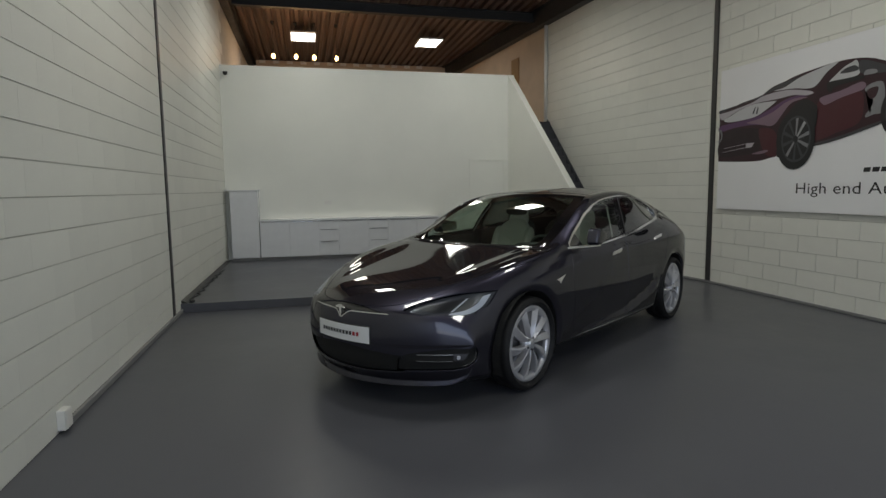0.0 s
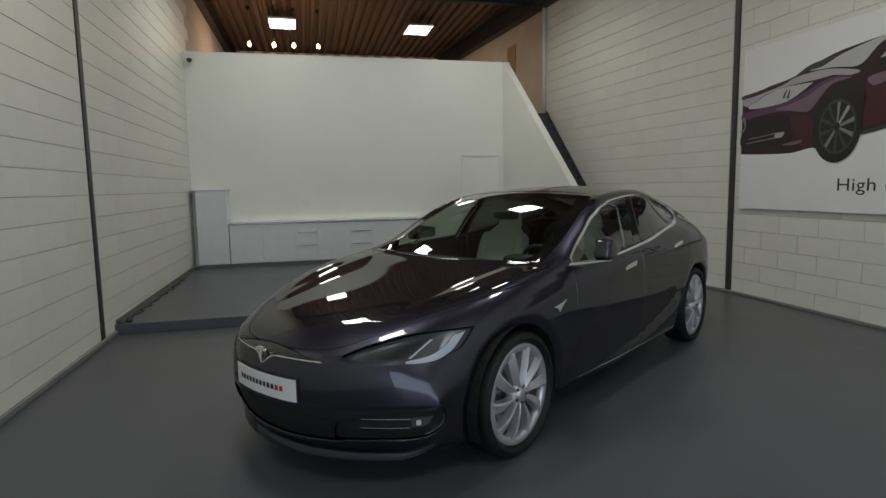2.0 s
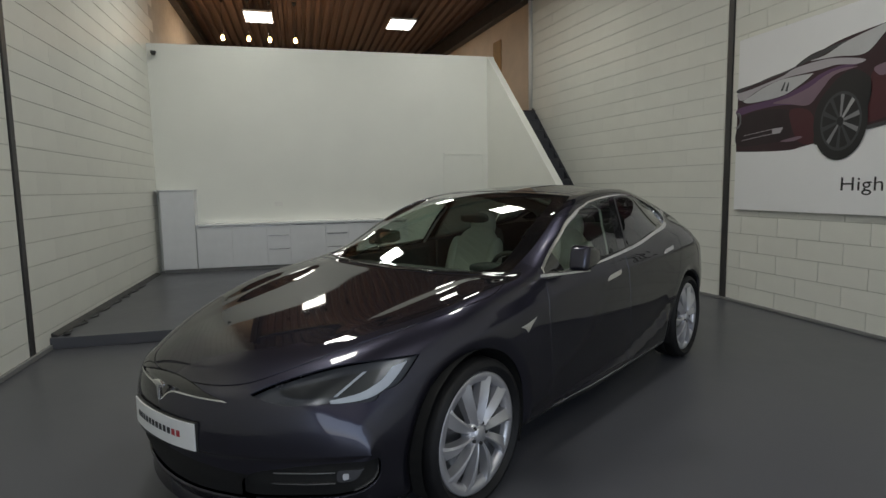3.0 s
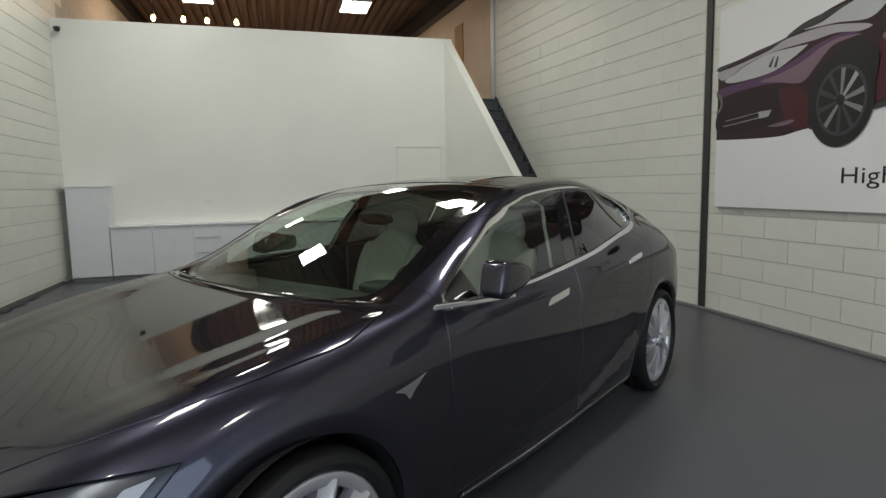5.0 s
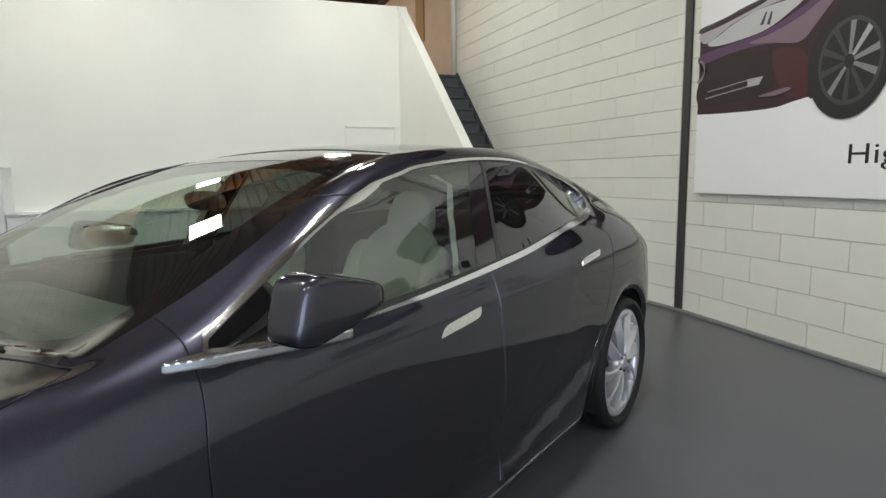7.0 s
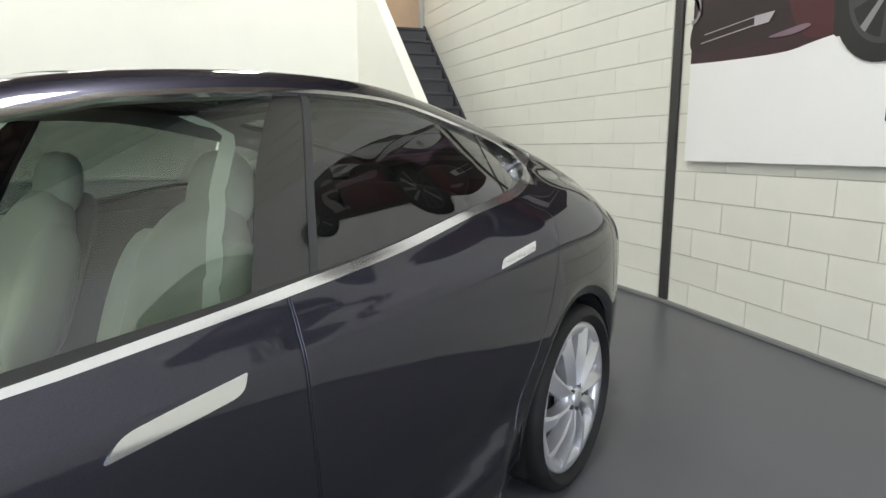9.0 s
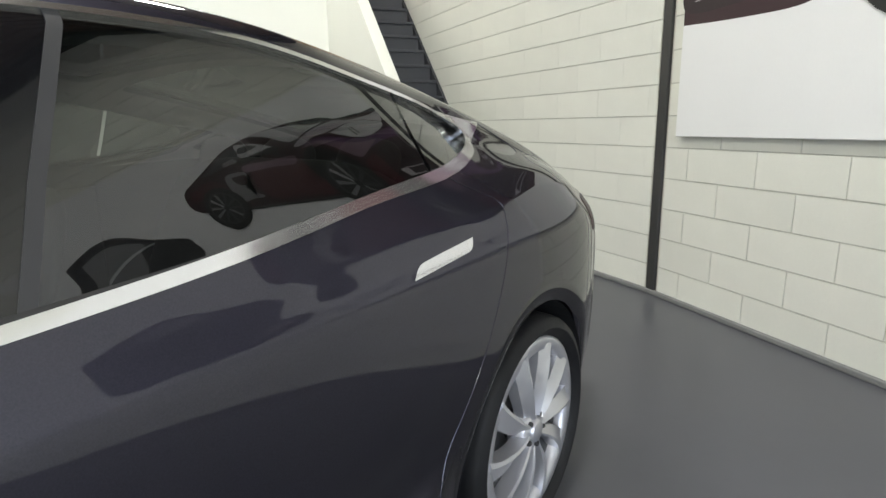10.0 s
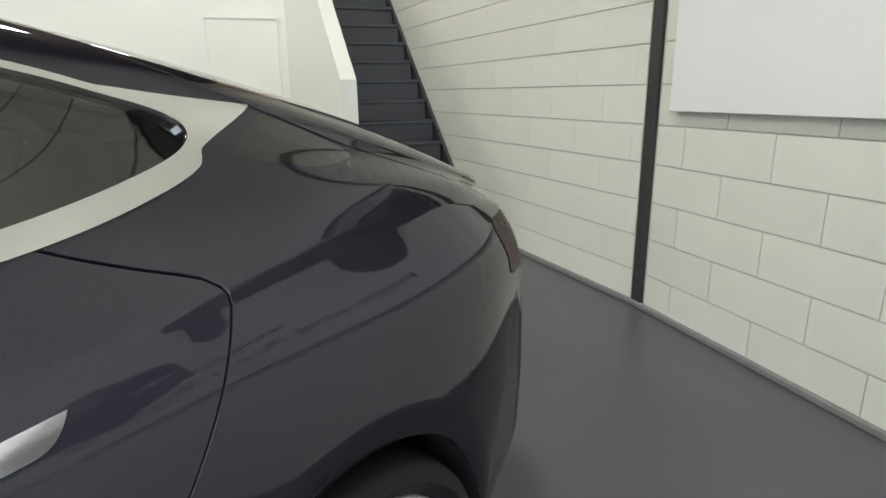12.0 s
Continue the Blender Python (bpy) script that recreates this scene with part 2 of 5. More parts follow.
for nm, a in (("beam_west", (WALL_L + .0, WALL_L + .16, 12.9, FAR - .01, DECK_Z - .3, DECK_Z - .01)), ("beam_east", (WALL_R - .2, WALL_R - .0, FRONT, 8.2, DECK_Z - .22, DECK_Z - .01)),
              ("beam_cross", (WALL_L + .2, WALL_R - .22, 13.6, 13.75, DECK_Z - .23, DECK_Z - .012)), ("beam_front", (WALL_L + .02, WALL_R - .22, 2.9, 3.08, DECK_Z - .34, DECK_Z - .012))):
    x0, x1, y0, y1, z0, z1 = a
    if x1 - x0 < 1:
        web = join(box(x0, x1, y0, y1, z0, z0 + .018), box((x0 + x1) / 2 - .006, (x0 + x1) / 2 + .006, y0, y1, z0 + .018, z1 - .018), box(x0, x1, y0, y1, z1 - .018, z1))
    else:
        web = join(box(x0, x1, y0, y1, z0, z0 + .018), box(x0, x1, (y0 + y1) / 2 - .006, (y0 + y1) / 2 + .006, z0 + .018, z1 - .018), box(x0, x1, y0, y1, z1 - .018, z1))
    tagged(link(nm, web, M_STEEL_DARK), "dark painted steel roof beam", "beam", kind="structure")


rb = tagged(link("beam_east_rear", join(box(-.2, -.01, .1, 12.4, -.42, -.40), box(-.11, -.098, .1, 12.4, -.40, -.03), box(-.2, -.01, .1, 12.4, -.028, -.01)), M_STEEL_DARK), "dark painted steel roof beam", "beam", kind="structure")
rb.matrix_world = Matrix.Translation((0, 0, DECK_Z)) @ REAR


# ---- stair ----
def stair():
    st = empty("staircase", pose(3.452, 10.36, 0), label="dark grey painted closed-riser staircase along the block wall", category="staircase")
    n, rise, going = 15, .2, .184

    def wide(y):
        return WALL_R - .10 * (10.36 + y - 8.17) - 3.452 - .012
    for k in range(n):
        part("tread", box(.003 - .05 * (.5 + k * going), wide((k + 1) * going) - .036, k * going - .022, (k + 1) * going, (k + 1) * rise - .034, (k + 1) * rise, .004), M_STAIR, st)
        part("riser", box(.003 - .05 * (.5 + k * going), wide((k + 1) * going) - .036, k * going, k * going + .016, k * rise + .001, (k + 1) * rise - .036), M_STAIR, st)
    s = part("stringer", prism([(-.14, 0), (.16, 0), (n * going, n * rise - .22), (n * going, n * rise + .07), (-.06, .14), (-.14, .05)], .03, "yz", -.034), M_STAIR, st)
    s.matrix_basis = pose(wide(0), 0, 0, 0, 0, math.degrees(math.atan(.10)))
    part("landing", box(.003, 1.2, n * going + .001, n * going + 1.2, n * rise - .2, n * rise), M_STAIR, st)
    return st


stair()


# ---- ceiling lamps ----
def led_panel(x, y, z, w=.6, d=.85):
    p = empty("ceiling_light", pose(x, y, z), label="rectangular white led panel hung below the roof deck", category="ceiling light", group="led panels")
    part("frame", join(box(-w / 2 - .015, w / 2 + .015, -d / 2 - .015, -d / 2, -.02, .02), box(-w / 2 - .015, w / 2 + .015, d / 2, d / 2 + .015, -.02, .02),
                       box(-w / 2 - .015, -w / 2, -d / 2, d / 2, -.02, .02), box(w / 2, w / 2 + .015, -d / 2, d / 2, -.02, .02), box(-w / 2, w / 2, -d / 2, d / 2, .005, .02)), M_PIPE, p)
    part("diffuser", box(-w / 2 + .001, w / 2 - .001, -d / 2 + .001, d / 2 - .001, -.014, .003), M_PANEL, p)
    for sx in (-1, 1):
        part("hanger", tube([(sx * w * .4, 0, .02), (sx * w * .4, 0, DECK_Z - z - .005)], .003, 5), M_STEEL_DARK, p)
    return p


LAMPS = [(-1.18, 16.15, 5.45), (2.12, 16.15, 5.45)]
PANELS = [(x, y, 5.3) for y in (.4, 5.65, 10.95) for x in (-1.15, 2.2)]
for spot in LAMPS + PANELS:
    led_panel(*spot)
for x, y, z in PANELS:
    area_lamp("panel_light", pose(x, y, z - .02), .58, .83, 64 if y > 9 else 86, (.98, .985, .9), 170)
for x, y, z in LAMPS:
    area_lamp("panel_light", pose(x, y, z - .02), .58, .83, 30, (.97, .985, .9), 170)
# daylight through the door opening
area_lamp("door_daylight", look((1.0, FRONT - .1, 2.4), (1.0, 5, 2.4)), 6.8, 4.4, 345, (.66, .79, 1.0))


def pendant(x, y, z):
    p = empty("pendant_lamp", pose(x, y, z), label="bare warm filament bulb on a black cord", category="pendant lamp", group="bulbs over the upper floor")
    part("bulb", lathe([(0, -.06), (.03, -.052), (.046, -.02), (.044, .01), (.028, .04), (.016, .06), (0, .062)], 16), M_BULB, p, smooth=True)
    part("socket", lathe([(0, .05), (.019, .05), (.021, .1), (.012, .125), (0, .125)], 14), M_BLACKP, p, smooth=True)
    part("cord", tube([(0, 0, .12), (0, 0, DECK_Z - z)], .004, 6), M_BLACKP, p)
    part("canopy", lathe([(0, DECK_Z - z - .09), (.03, DECK_Z - z - .08), (.045, DECK_Z - z - .03), (.045, DECK_Z - z - .004), (0, DECK_Z - z - .004)], 14), M_BLACKP, p, smooth=True)
    return p


for x in (-1.91, -1.37, -.93, -.38):
    pendant(x, 15.54, 4.80)
    L = bpy.data.lights.new("bulb_light", "POINT")
    L.energy, L.color, L.shadow_soft_size = 22, (1, .6, .3), .045
    new("bulb_light", L).location = (x, 15.54, 4.72)


# ---- cupboards on the platform ----
def cupboards():
    y0 = 12.45
    tall = empty("tall_cabinet", pose(-2.79, y0, .11), label="tall plain white lacquered cabinet on the platform", category="cabinet")
    part("body", box(.07, .60, .02, BACK - y0 - .003, .06, 1.395), M_CABINET, tall)
    part("door", box(.072, .598, 0, .018, .062, 1.393, .002), M_CABINET, tall)
    part("top", box(-.01, .615, -.012, BACK - y0 - .003, 1.397, 1.412, .002), M_CABINET, tall)
    part("plinth", box(.07, .6, .04, .06, 0, .058), M_SKIRT, tall)
    xs = [-2.18, -1.608, -1.03, -.63, -.02, .395, 1.0, 1.5]
    for k, (a, b) in enumerate(zip(xs, xs[1:])):
        w = b - a - .0015
        drawers = k in (2, 4)
        c = empty("base_cabinet", pose(a + .004, y0, .11), label="white lacquered base cabinet with " + ("three drawers" if drawers else "a plain door") + " and thin metal grip", category="cabinet", group="base cabinets along the wall")
        part("body", box(0, w, .02, BACK - y0 - .003, .06, .785), M_CABINET, c)
        part("plinth", box(0, w, .04, .06, 0, .058), M_SKIRT, c)
        if drawers:
            for z0, z1 in ((.064, .36), (.364, .6), (.604, .78)):
                d = part("drawer", box(.0005, w - .0005, 0, .018, z0, z1, .002), M_CABINET, c)
                part("grip", box(.03, w - .03, -.012, -.001, z1 - .016, z1 - .006, .002), M_CHROME, d, "thin metal grip")
        else:
            d = part("door", box(.0005, w - .0005, 0, .018, .064, .78, .002), M_CABINET, c)
            part("grip", box(.03, w - .03, -.012, -.001, .764, .774, .002), M_CHROME, d, "thin metal grip")
    tagged(link("worktop", box(-2.172, 1.5, y0 - .01, BACK - .003, .897, .92, .003), M_CABINET), "long thin white worktop on the base cabinets", "worktop")
    strip = empty("light_strip", pose(-2.1, BACK - .03, .921), label="thin white light strip at the back of the worktop", category="light strip")
    part("profile", box(0, 3.5, 0, .018, 0, .008, .001), M_PIPE, strip)
    part("diffuser", box(.01, 3.49, .003, .015, .0085, .011), M_STRIP, strip)
    area_lamp("strip_light", pose(-.35, BACK - .03, .94, 180, 0, 0), 3.4, .03, .35, (1, .98, .9))
    return tall


M_STRIP = lamp_material("strip_light_diffuser", (1, .98, .92), .7)
M_CHROME = bare_metal("polished_metal", (.78, .78, .8), .12)
cupboards()

# flush door in the mezzanine wall
door = empty("door_1", pose(2.283, BACK, 0), label="flush white door in the mezzanine wall", category="door", kind="structure")
part("leaf", box(.02, .79, -.012, -.002, .02, 2.11), M_PLASTER, door)
part("frame", join(box(0, .018, -.02, -.002, 0, 2.13), box(.792, .81, -.02, -.002, 0, 2.13), box(0, .81, -.024, -.002, 2.112, 2.14)), M_PLASTER, door)

# skirting pipes along the walls
tagged(link("baseboard_east", box(WALL_R - .03, WALL_R - .003, FRONT, 8.17, 0, .035, .006), M_SKIRT), "thin grey skirting along the block wall", "baseboard", kind="structure")
tagged(link("baseboard_west", box(WALL_L + .003, WALL_L + .035, 4.62, 8.15, 0, .05, .006), M_SKIRT), "thin grey skirting along the block wall", "baseboard", kind="structure")
bb = tagged(link("baseboard_east_rear", box(-.03, -.003, .0, 2.2, 0, .035, .006), M_SKIRT), "thin grey skirting along the block wall", "baseboard", kind="structure")
bb.matrix_world = REAR
sock = empty("socket_box", pose(WALL_L + .003, 4.52, .02), label="small white plastic junction box low on the wall", category="junction box")
part("body", box(0, .05, 0, .1, 0, .13, .004), M_PIPE, sock)
part("lid", box(.051, .056, .006, .094, .006, .124, .002), M_PIPE, sock)
pipe = empty("wall_pipe", REAR @ pose(-.045, 5.03, 3.0), label="white vertical pipe on the wall above the stair", category="pipe")
part("tube", lathe([(0, .02), (.04, .02), (.04, 2.6), (0, 2.6)], 16), M_PIPE, pipe, smooth=True)
part("clamp", lathe([(.041, 1.2), (.048, 1.2), (.048, 1.24), (.041, 1.24)], 16), M_PIPE, pipe)
cctv = empty("security_camera", pose(WALL_L + .12, BACK - .03, 3.82), label="small dark dome camera on the wall corner", category="camera")
part("bracket", box(-.02, .02, 0, .028, -.03, .03, .003), M_PIPE, cctv)
part("dome", moved(lathe([(0, -.05), (.03, -.04), (.045, -.01), (.045, .02), (0, .025)], 16), pose(0, -.045, 0)), M_BLACKP, cctv, smooth=True)
board = empty("wood_panel", REAR @ pose(-.002, 6.45, 3.9), label="narrow upright wooden board on the upper wall", category="board")
part("plank", box(-.02, .0, 0, .42, 0, .9, .004), material("stained_wood", (.32, .19, .07), .5, vary=.3, scale=3, stretch=(6, 6, .6)), board)

# dark edge strip and a slack cable along the wall on the platform
tagged(link("baseboard_platform", prism([(WALL_L + .004, .112), (WALL_L + .07, .112), (WALL_L + .055, .13), (WALL_L + .004, .15)], 4.2, "xz", 8.2, .003), M_STEEL_DARK), "dark rubber strip along the platform edge", "baseboard", kind="structure")
cable = empty("cable", pose(0, 0, 0), label="slack black cable lying along the wall on the platform", category="cable")
part("cord", tube([(WALL_L + .1 + .03 * math.sin(1.7 * k) + .012 * math.sin(4.1 * k), 8.22 + .11 * k, .119) for k in range(28)], .007, 6), M_BLACKP, cable, smooth=True)
part("plug", moved(puff(.03, .05, .018, 3), pose(WALL_L + .12, 8.26, .129, 0, 0, 20)), M_BLACKP, cable, smooth=True)

# header wall where the roof deck ends; pale blocks added as light patches between ribs
tagged(link("wall_header", box(WALL_L + .2, WALL_R - .95, 19.88, 20.0, 3.0, DECK_Z - .004), M_WARM), "beige partition under the end of the roof deck", "wall", kind="structure")
bm = bmesh.new()
x = WALL_L + .3
while x < 2.9:
    piece = box(x, x + .19, 19.82, 19.875, DECK_Z - .10, DECK_Z - .012, .004)
    tmp = bpy.data.meshes.new("light_patch")
    piece.to_mesh(tmp)
    piece.free()
    bm.from_mesh(tmp)
    bpy.data.meshes.remove(tmp)
    x += .42
tagged(link("trim_light_patches", bm, M_PIPE), "pale blocks standing in for light between the roof ribs", "trim", kind="structure")
plug = empty("wall_socket", pose(-.81, BACK - .002, 1.245), label="small white double socket above the worktop", category="socket")
part("plate", box(-.07, .07, -.012, 0, -.04, .04, .003), M_PIPE, plug)
for sx in (-.034, .034):
    part("insert", moved(lathe([(0, 0), (.02, 0), (.02, .004), (.016, .005), (0, .002)], 16), pose(sx, -.0125, 0, 90, 0, 0)), M_PIPE, plug)
# ---- the car's skin: a loft through five lines, given by short tables (local metres, nose to +x, left to +y) ----
def spline(xs, ys):
    """A smooth curve through the knots, steady where they level off."""
    xs, ys = np.array(xs, float), np.array(ys, float)
    if xs[0] > xs[-1]:
        xs, ys = xs[::-1], ys[::-1]
    h, d = np.diff(xs), np.diff(ys) / np.diff(xs)
    m = np.zeros(len(xs))
    m[0], m[-1] = d[0], d[-1]
    for k in range(1, len(xs) - 1):
        m[k] = (d[k - 1] * h[k] + d[k] * h[k - 1]) / (h[k] + h[k - 1])

    def at(x):
        x = np.clip(np.asarray(x, float), xs[0], xs[-1])
        k = np.clip(np.searchsorted(xs, x) - 1, 0, len(xs) - 2)
        t = (x - xs[k]) / h[k]
        return ((1 + 2 * t) * (1 - t) ** 2 * ys[k] + t * (1 - t) ** 2 * h[k] * m[k]
                + t * t * (3 - 2 * t) * ys[k + 1] + t * t * (t - 1) * h[k] * m[k + 1])
    return at


def line_of(*rows):
    return [spline([r[0] for r in rows], [r[k] for r in rows]) for k in range(1, len(rows[0]))]


TOP = line_of((2.36, 0.69), (2.2, 0.7672), (1.9, 0.848), (1.5, 0.927), (1.15, 0.994), (1.085, 1.008), (0.99, 1.05), (0.9, 1.093), (0.6, 1.2335), (0.3, 1.355), (0, 1.438), (-0.2, 1.474), (-0.45, 1.493), (-0.8, 1.4953), (-1.2, 1.447), (-1.6, 1.377), (-2, 1.268), (-2.3, 1.17), (-2.47, 1.1))
RAIL = line_of((2.36, 0.55, 0.677), (2.2, 0.6, 0.78), (1.9, 0.66, 0.879), (1.5, 0.72, 0.952), (1.15, 0.74, 1), (0.98, 0.765, 1.018), (0.9, 0.765, 1.04), (0.72, 0.775, 1.092), (0.5, 0.765, 1.192), (0.25, 0.735, 1.312), (0, 0.705, 1.385), (-0.2, 0.695, 1.412), (-0.45, 0.695, 1.432), (-0.8, 0.69, 1.43), (-1.2, 0.665, 1.372), (-1.6, 0.648, 1.284), (-2, 0.66, 1.175), (-2.3, 0.65, 1.1), (-2.47, 0.63, 1.05))
BELT = line_of((2.36, 0.76, 0.635), (2.2, 0.8, 0.735), (1.9, 0.84, 0.85), (1.5, 0.875, 0.917), (1.15, 0.89, 0.952), (0.8, 0.9, 0.982), (0.4, 0.905, 0.995), (0, 0.9, 1.018), (-0.4, 0.89, 1.042), (-0.85, 0.865, 1.078), (-1.2, 0.845, 1.108), (-1.5, 0.815, 1.118), (-1.8, 0.795, 1.113), (-2.1, 0.757, 1.085), (-2.3, 0.735, 1.053), (-2.47, 0.68, 1.01))
SHOULDER = line_of((2.36, .83, .58), (2.2, .865, .645), (1.9, .905, .735), (1.5, .938, .795), (1.15, .942, .815), (.4, .94, .85), (-.4, .94, .88),
                   (-1.0, .94, .91), (-1.5, .932, .93), (-2.0, .902, .92), (-2.3, .865, .9), (-2.47, .82, .885))
# the fold along the rear haunch
CREASE = line_of((-1.0, .9, 1.0), (-1.38, .893, 1.033), (-1.58, .872, 1.053), (-1.75, .848, 1.062), (-2.0, .825, 1.05), (-2.25, .79, 1.022), (-2.47, .735, .99))
WAIST = line_of((2.36, .86, .5), (2.2, .89, .52), (1.9, .93, .56), (1.5, .956, .6), (1.1, .953, .62), (0, .952, .64), (-.8, .958, .66),
                (-1.5, .975, .7), (-2.0, .94, .7), (-2.3, .885, .68), (-2.47, .83, .66))
SILL = line_of((2.36, .8, .225), (2.1, .87, .2), (1.9, .9, .195), (1.5, .925, .25), (1.1, .915, .25), (0, .905, .235), (-1.1, .91, .25), (-1.5, .93, .27), (-2.0, .9, .28), (-2.47, .8, .3))
FRONT_SWEEP = spline((2.36, 2.2, 1.9, 1.5, 1.2, -3), (.5, .44, .28, .07, 0, 0))
REAR_SWEEP = spline((-2.47, -2.3, -2.0, -1.6, -1.4, 3), (.24, .2, .09, .015, 0, 0))


def section(s):
    """Half of the cross section at s: from the top's middle to under the sill, as rows of y, z."""
    zc, (yr, zr), (yb, zb) = float(TOP[0](s)), [float(f(s)) for f in RAIL], [float(f(s)) for f in BELT]
    (yc, zs), (yw, zw), (ys, zl) = [float(f(s)) for f in SHOULDER], [float(f(s)) for f in WAIST], [float(f(s)) for f in SILL]
    bulge = float(np.interp(s, (.6, 1.0), (.009, .018)))
    flat = min(1, max(0, (s - 1.0) / .2))
    w = min(1, max(0, (-.95 - s) / .45))
    w = w * w * (3 - 2 * w)
    bulge *= 1 - 1.4 * w
    yf, zf = [(9 * b + 9 * c - a - d) / 16 * (1 - w) + float(f(s)) * w for a, b, c, d, f in (((yr + yb) / 2, yb, yc, yw, CREASE[0]), ((zr + zb) / 2, zb, zs, zw, CREASE[1]))]
    ctl = np.array([(0, zc), (yr * (.45 + .07 * flat), zc - (zc - zr) * (.17 - .04 * flat)), (yr * (.8 - .02 * flat), zc - (zc - zr) * (.58 - .18 * flat)), (yr, zr),
                    ((yr + yb) / 2 + bulge, (zr + zb) / 2 + bulge), (yb, zb), (yf, zf), (yc, zs), (yw, zw), ((yw + ys) / 2 + .012, (zw + zl) / 2), (ys, zl)])
    ctl = np.vstack([(-ctl[1, 0], ctl[1, 1]), ctl, (ys - .12, zl - .05)])
    out = []
    for k in range(1, len(ctl) - 2):
        p0, p1, p2, p3 = ctl[k - 1:k + 3]
        if k == 6:
            p3 = p3 + (p2 + .5 * (p2 - p1) - p3) * w
        if k == 7:
            p0 = p0 + (p1 - .5 * (p2 - p1) - p0) * w
        n = (5, 5, 5, 8, 8, 6, 6, 7, 6, 6)[k - 1]
        for q in range(n):
            t = q / n
            out.append(.5 * (2 * p1 + (p2 - p0) * t + (2 * p0 - 5 * p1 + 4 * p2 - p3) * t * t + (3 * p1 - p0 - 3 * p2 + p3) * t ** 3))
    out += [ctl[-2], (ys - .05, zl - .03)] + [((ys - .1) * (1 - k / 7), zl - .045 - .015 * k / 7) for k in range(8)]
    return np.array(out)


def skin_grid():
    rings = []
    first, last = section(2.36), section(-2.47)
    for f in np.linspace(0, 1, 15)[:-1]:
        y, z = first[:, 0], .46 + (first[:, 1] - .46) * f
        x = 2.36 - .5 * (y / .95) ** 2.2 + .05 * (1 - f ** 3) - .05 * np.clip((.36 - z) / .2, 0, 1)
        rings.append(np.column_stack([x, y, z]))
    for s in np.concatenate([np.linspace(2.36, 1.2, 42)[:-1], np.linspace(1.2, 1.05, 12)[:-1], np.linspace(1.05, .6, 24)[:-1], np.linspace(.6, -2.47, 96)]):
        p = section(s)
        y = p[:, 0]
        x = s - FRONT_SWEEP(s) * (y / .95) ** 2.2 + REAR_SWEEP(s) * (y / .95) ** 2.6
        rings.append(np.column_stack([x, y, p[:, 1]]))
    for f in np.linspace(1, 0, 15)[1:]:
        y, z = last[:, 0] * (1 - .06 * (1 - f) ** 1.5), .62 + (last[:, 1] - .62) * f
        x = -2.47 + .24 * (y / .95) ** 2.6 - .035 * (1 - f ** 2.5) + .1 * np.clip((z - .8) / .25, 0, 1) * (1 - f)
        rings.append(np.column_stack([x, y, z]))
    half = np.array(rings)
    def ease(t):
        t = np.clip(t, 0, 1)
        return t * t * (3 - 2 * t)
    # fair the loft lengthwise, but keep the fold at the foot of the windscreen
    lo, hi = 15, len(half) - 16
    keep = np.clip(np.abs(half[lo:hi, :, 0] - np.interp(half[lo:hi, :, 1], (0, .5, .76, 1), (1.08, 1.05, .97, .9))) / .12 - .3, 0, 1)[..., None]
    for _ in range(14):
        sm = .25 * half[lo - 1:hi - 1] + .5 * half[lo:hi] + .25 * half[lo + 1:hi + 1]
        half[lo:hi] += (sm - half[lo:hi]) * keep
    half[..., 0] += .09 * ease((half[..., 0] - 1.5) / .8) + .065 * ease((-half[..., 0] - 1.8) / .6)
    # one even sheet for the bonnet
    x, y, z = half[..., 0], half[..., 1], half[..., 2]
    edge = np.interp(x, (1.1, 1.5, 1.8, 2.2), (.76, .74, .64, .42))
    soft = ease((x - 1.10) / .06) * ease((2.24 - x) / .12) * ease((edge - y) / .12) * (z > .66)
    pick = soft > .5
    terms = lambda a, b: np.stack([(a - 1.6) ** i * b ** j for i in range(5) for j in (0, 2, 4)], -1)
    fit = np.linalg.lstsq(terms(x[pick], y[pick]), z[pick], rcond=None)[0]
    half[..., 2] += (terms(x, y) @ fit - z) * soft
    # a soft ridge along each side of the bonnet
    ridge = np.interp(half[..., 0], (1.0, 1.3, 1.7, 2.05), (.68, .615, .555, .49))
    fade = ease((half[..., 0] - 1.0) / .15) * ease((2.2 - half[..., 0]) / .3) * (half[..., 2] > .7)
    half[..., 2] += .0035 * fade * np.exp(-((half[..., 1] - ridge) / .05) ** 2)
    # one even sheet for the windscreen and one for the side glass
    x, y, z = half[..., 0], half[..., 1], half[..., 2]
    col = np.arange(half.shape[1])[None, :] + 0 * x
    foot = np.interp(y, (0, .4, .7), (1.085, 1.06, .99))
    soft = ease((foot - .012 - x) / .03) * ease((x + .13) / .1) * ease((13.5 - col) / 3)
    pick = (x < foot - .13) & (x > -.12) & (col <= 12)
    terms = lambda a, b: np.stack([a ** i * b ** j for i, j in ((0, 0), (1, 0), (2, 0), (0, 2), (1, 2), (0, 4))], -1)
    fit = np.linalg.lstsq(terms(x[pick], y[pick]), z[pick], rcond=None)[0]
    half[..., 2] += (terms(x, y) @ fit - z) * soft
    pick = (x < .55) & (x > -1.42) & (col >= 18) & (col <= 29)
    terms = lambda a, b: np.stack([a ** i * (b - 1.2) ** j for i in range(5) for j in range(3)], -1)
    fit = np.linalg.lstsq(terms(x[pick], z[pick]), y[pick], rcond=None)[0]
    soft = ease((.6 - x) / .15) * ease((x + 1.55) / .15) * ease((col - 15.5) / 2) * ease((31.5 - col) / 2)
    half[..., 1] += (terms(x, z) @ fit - y) * soft
    other = half[:, -2:0:-1] * (1, -1, 1)
    return np.concatenate([half, other], axis=1)


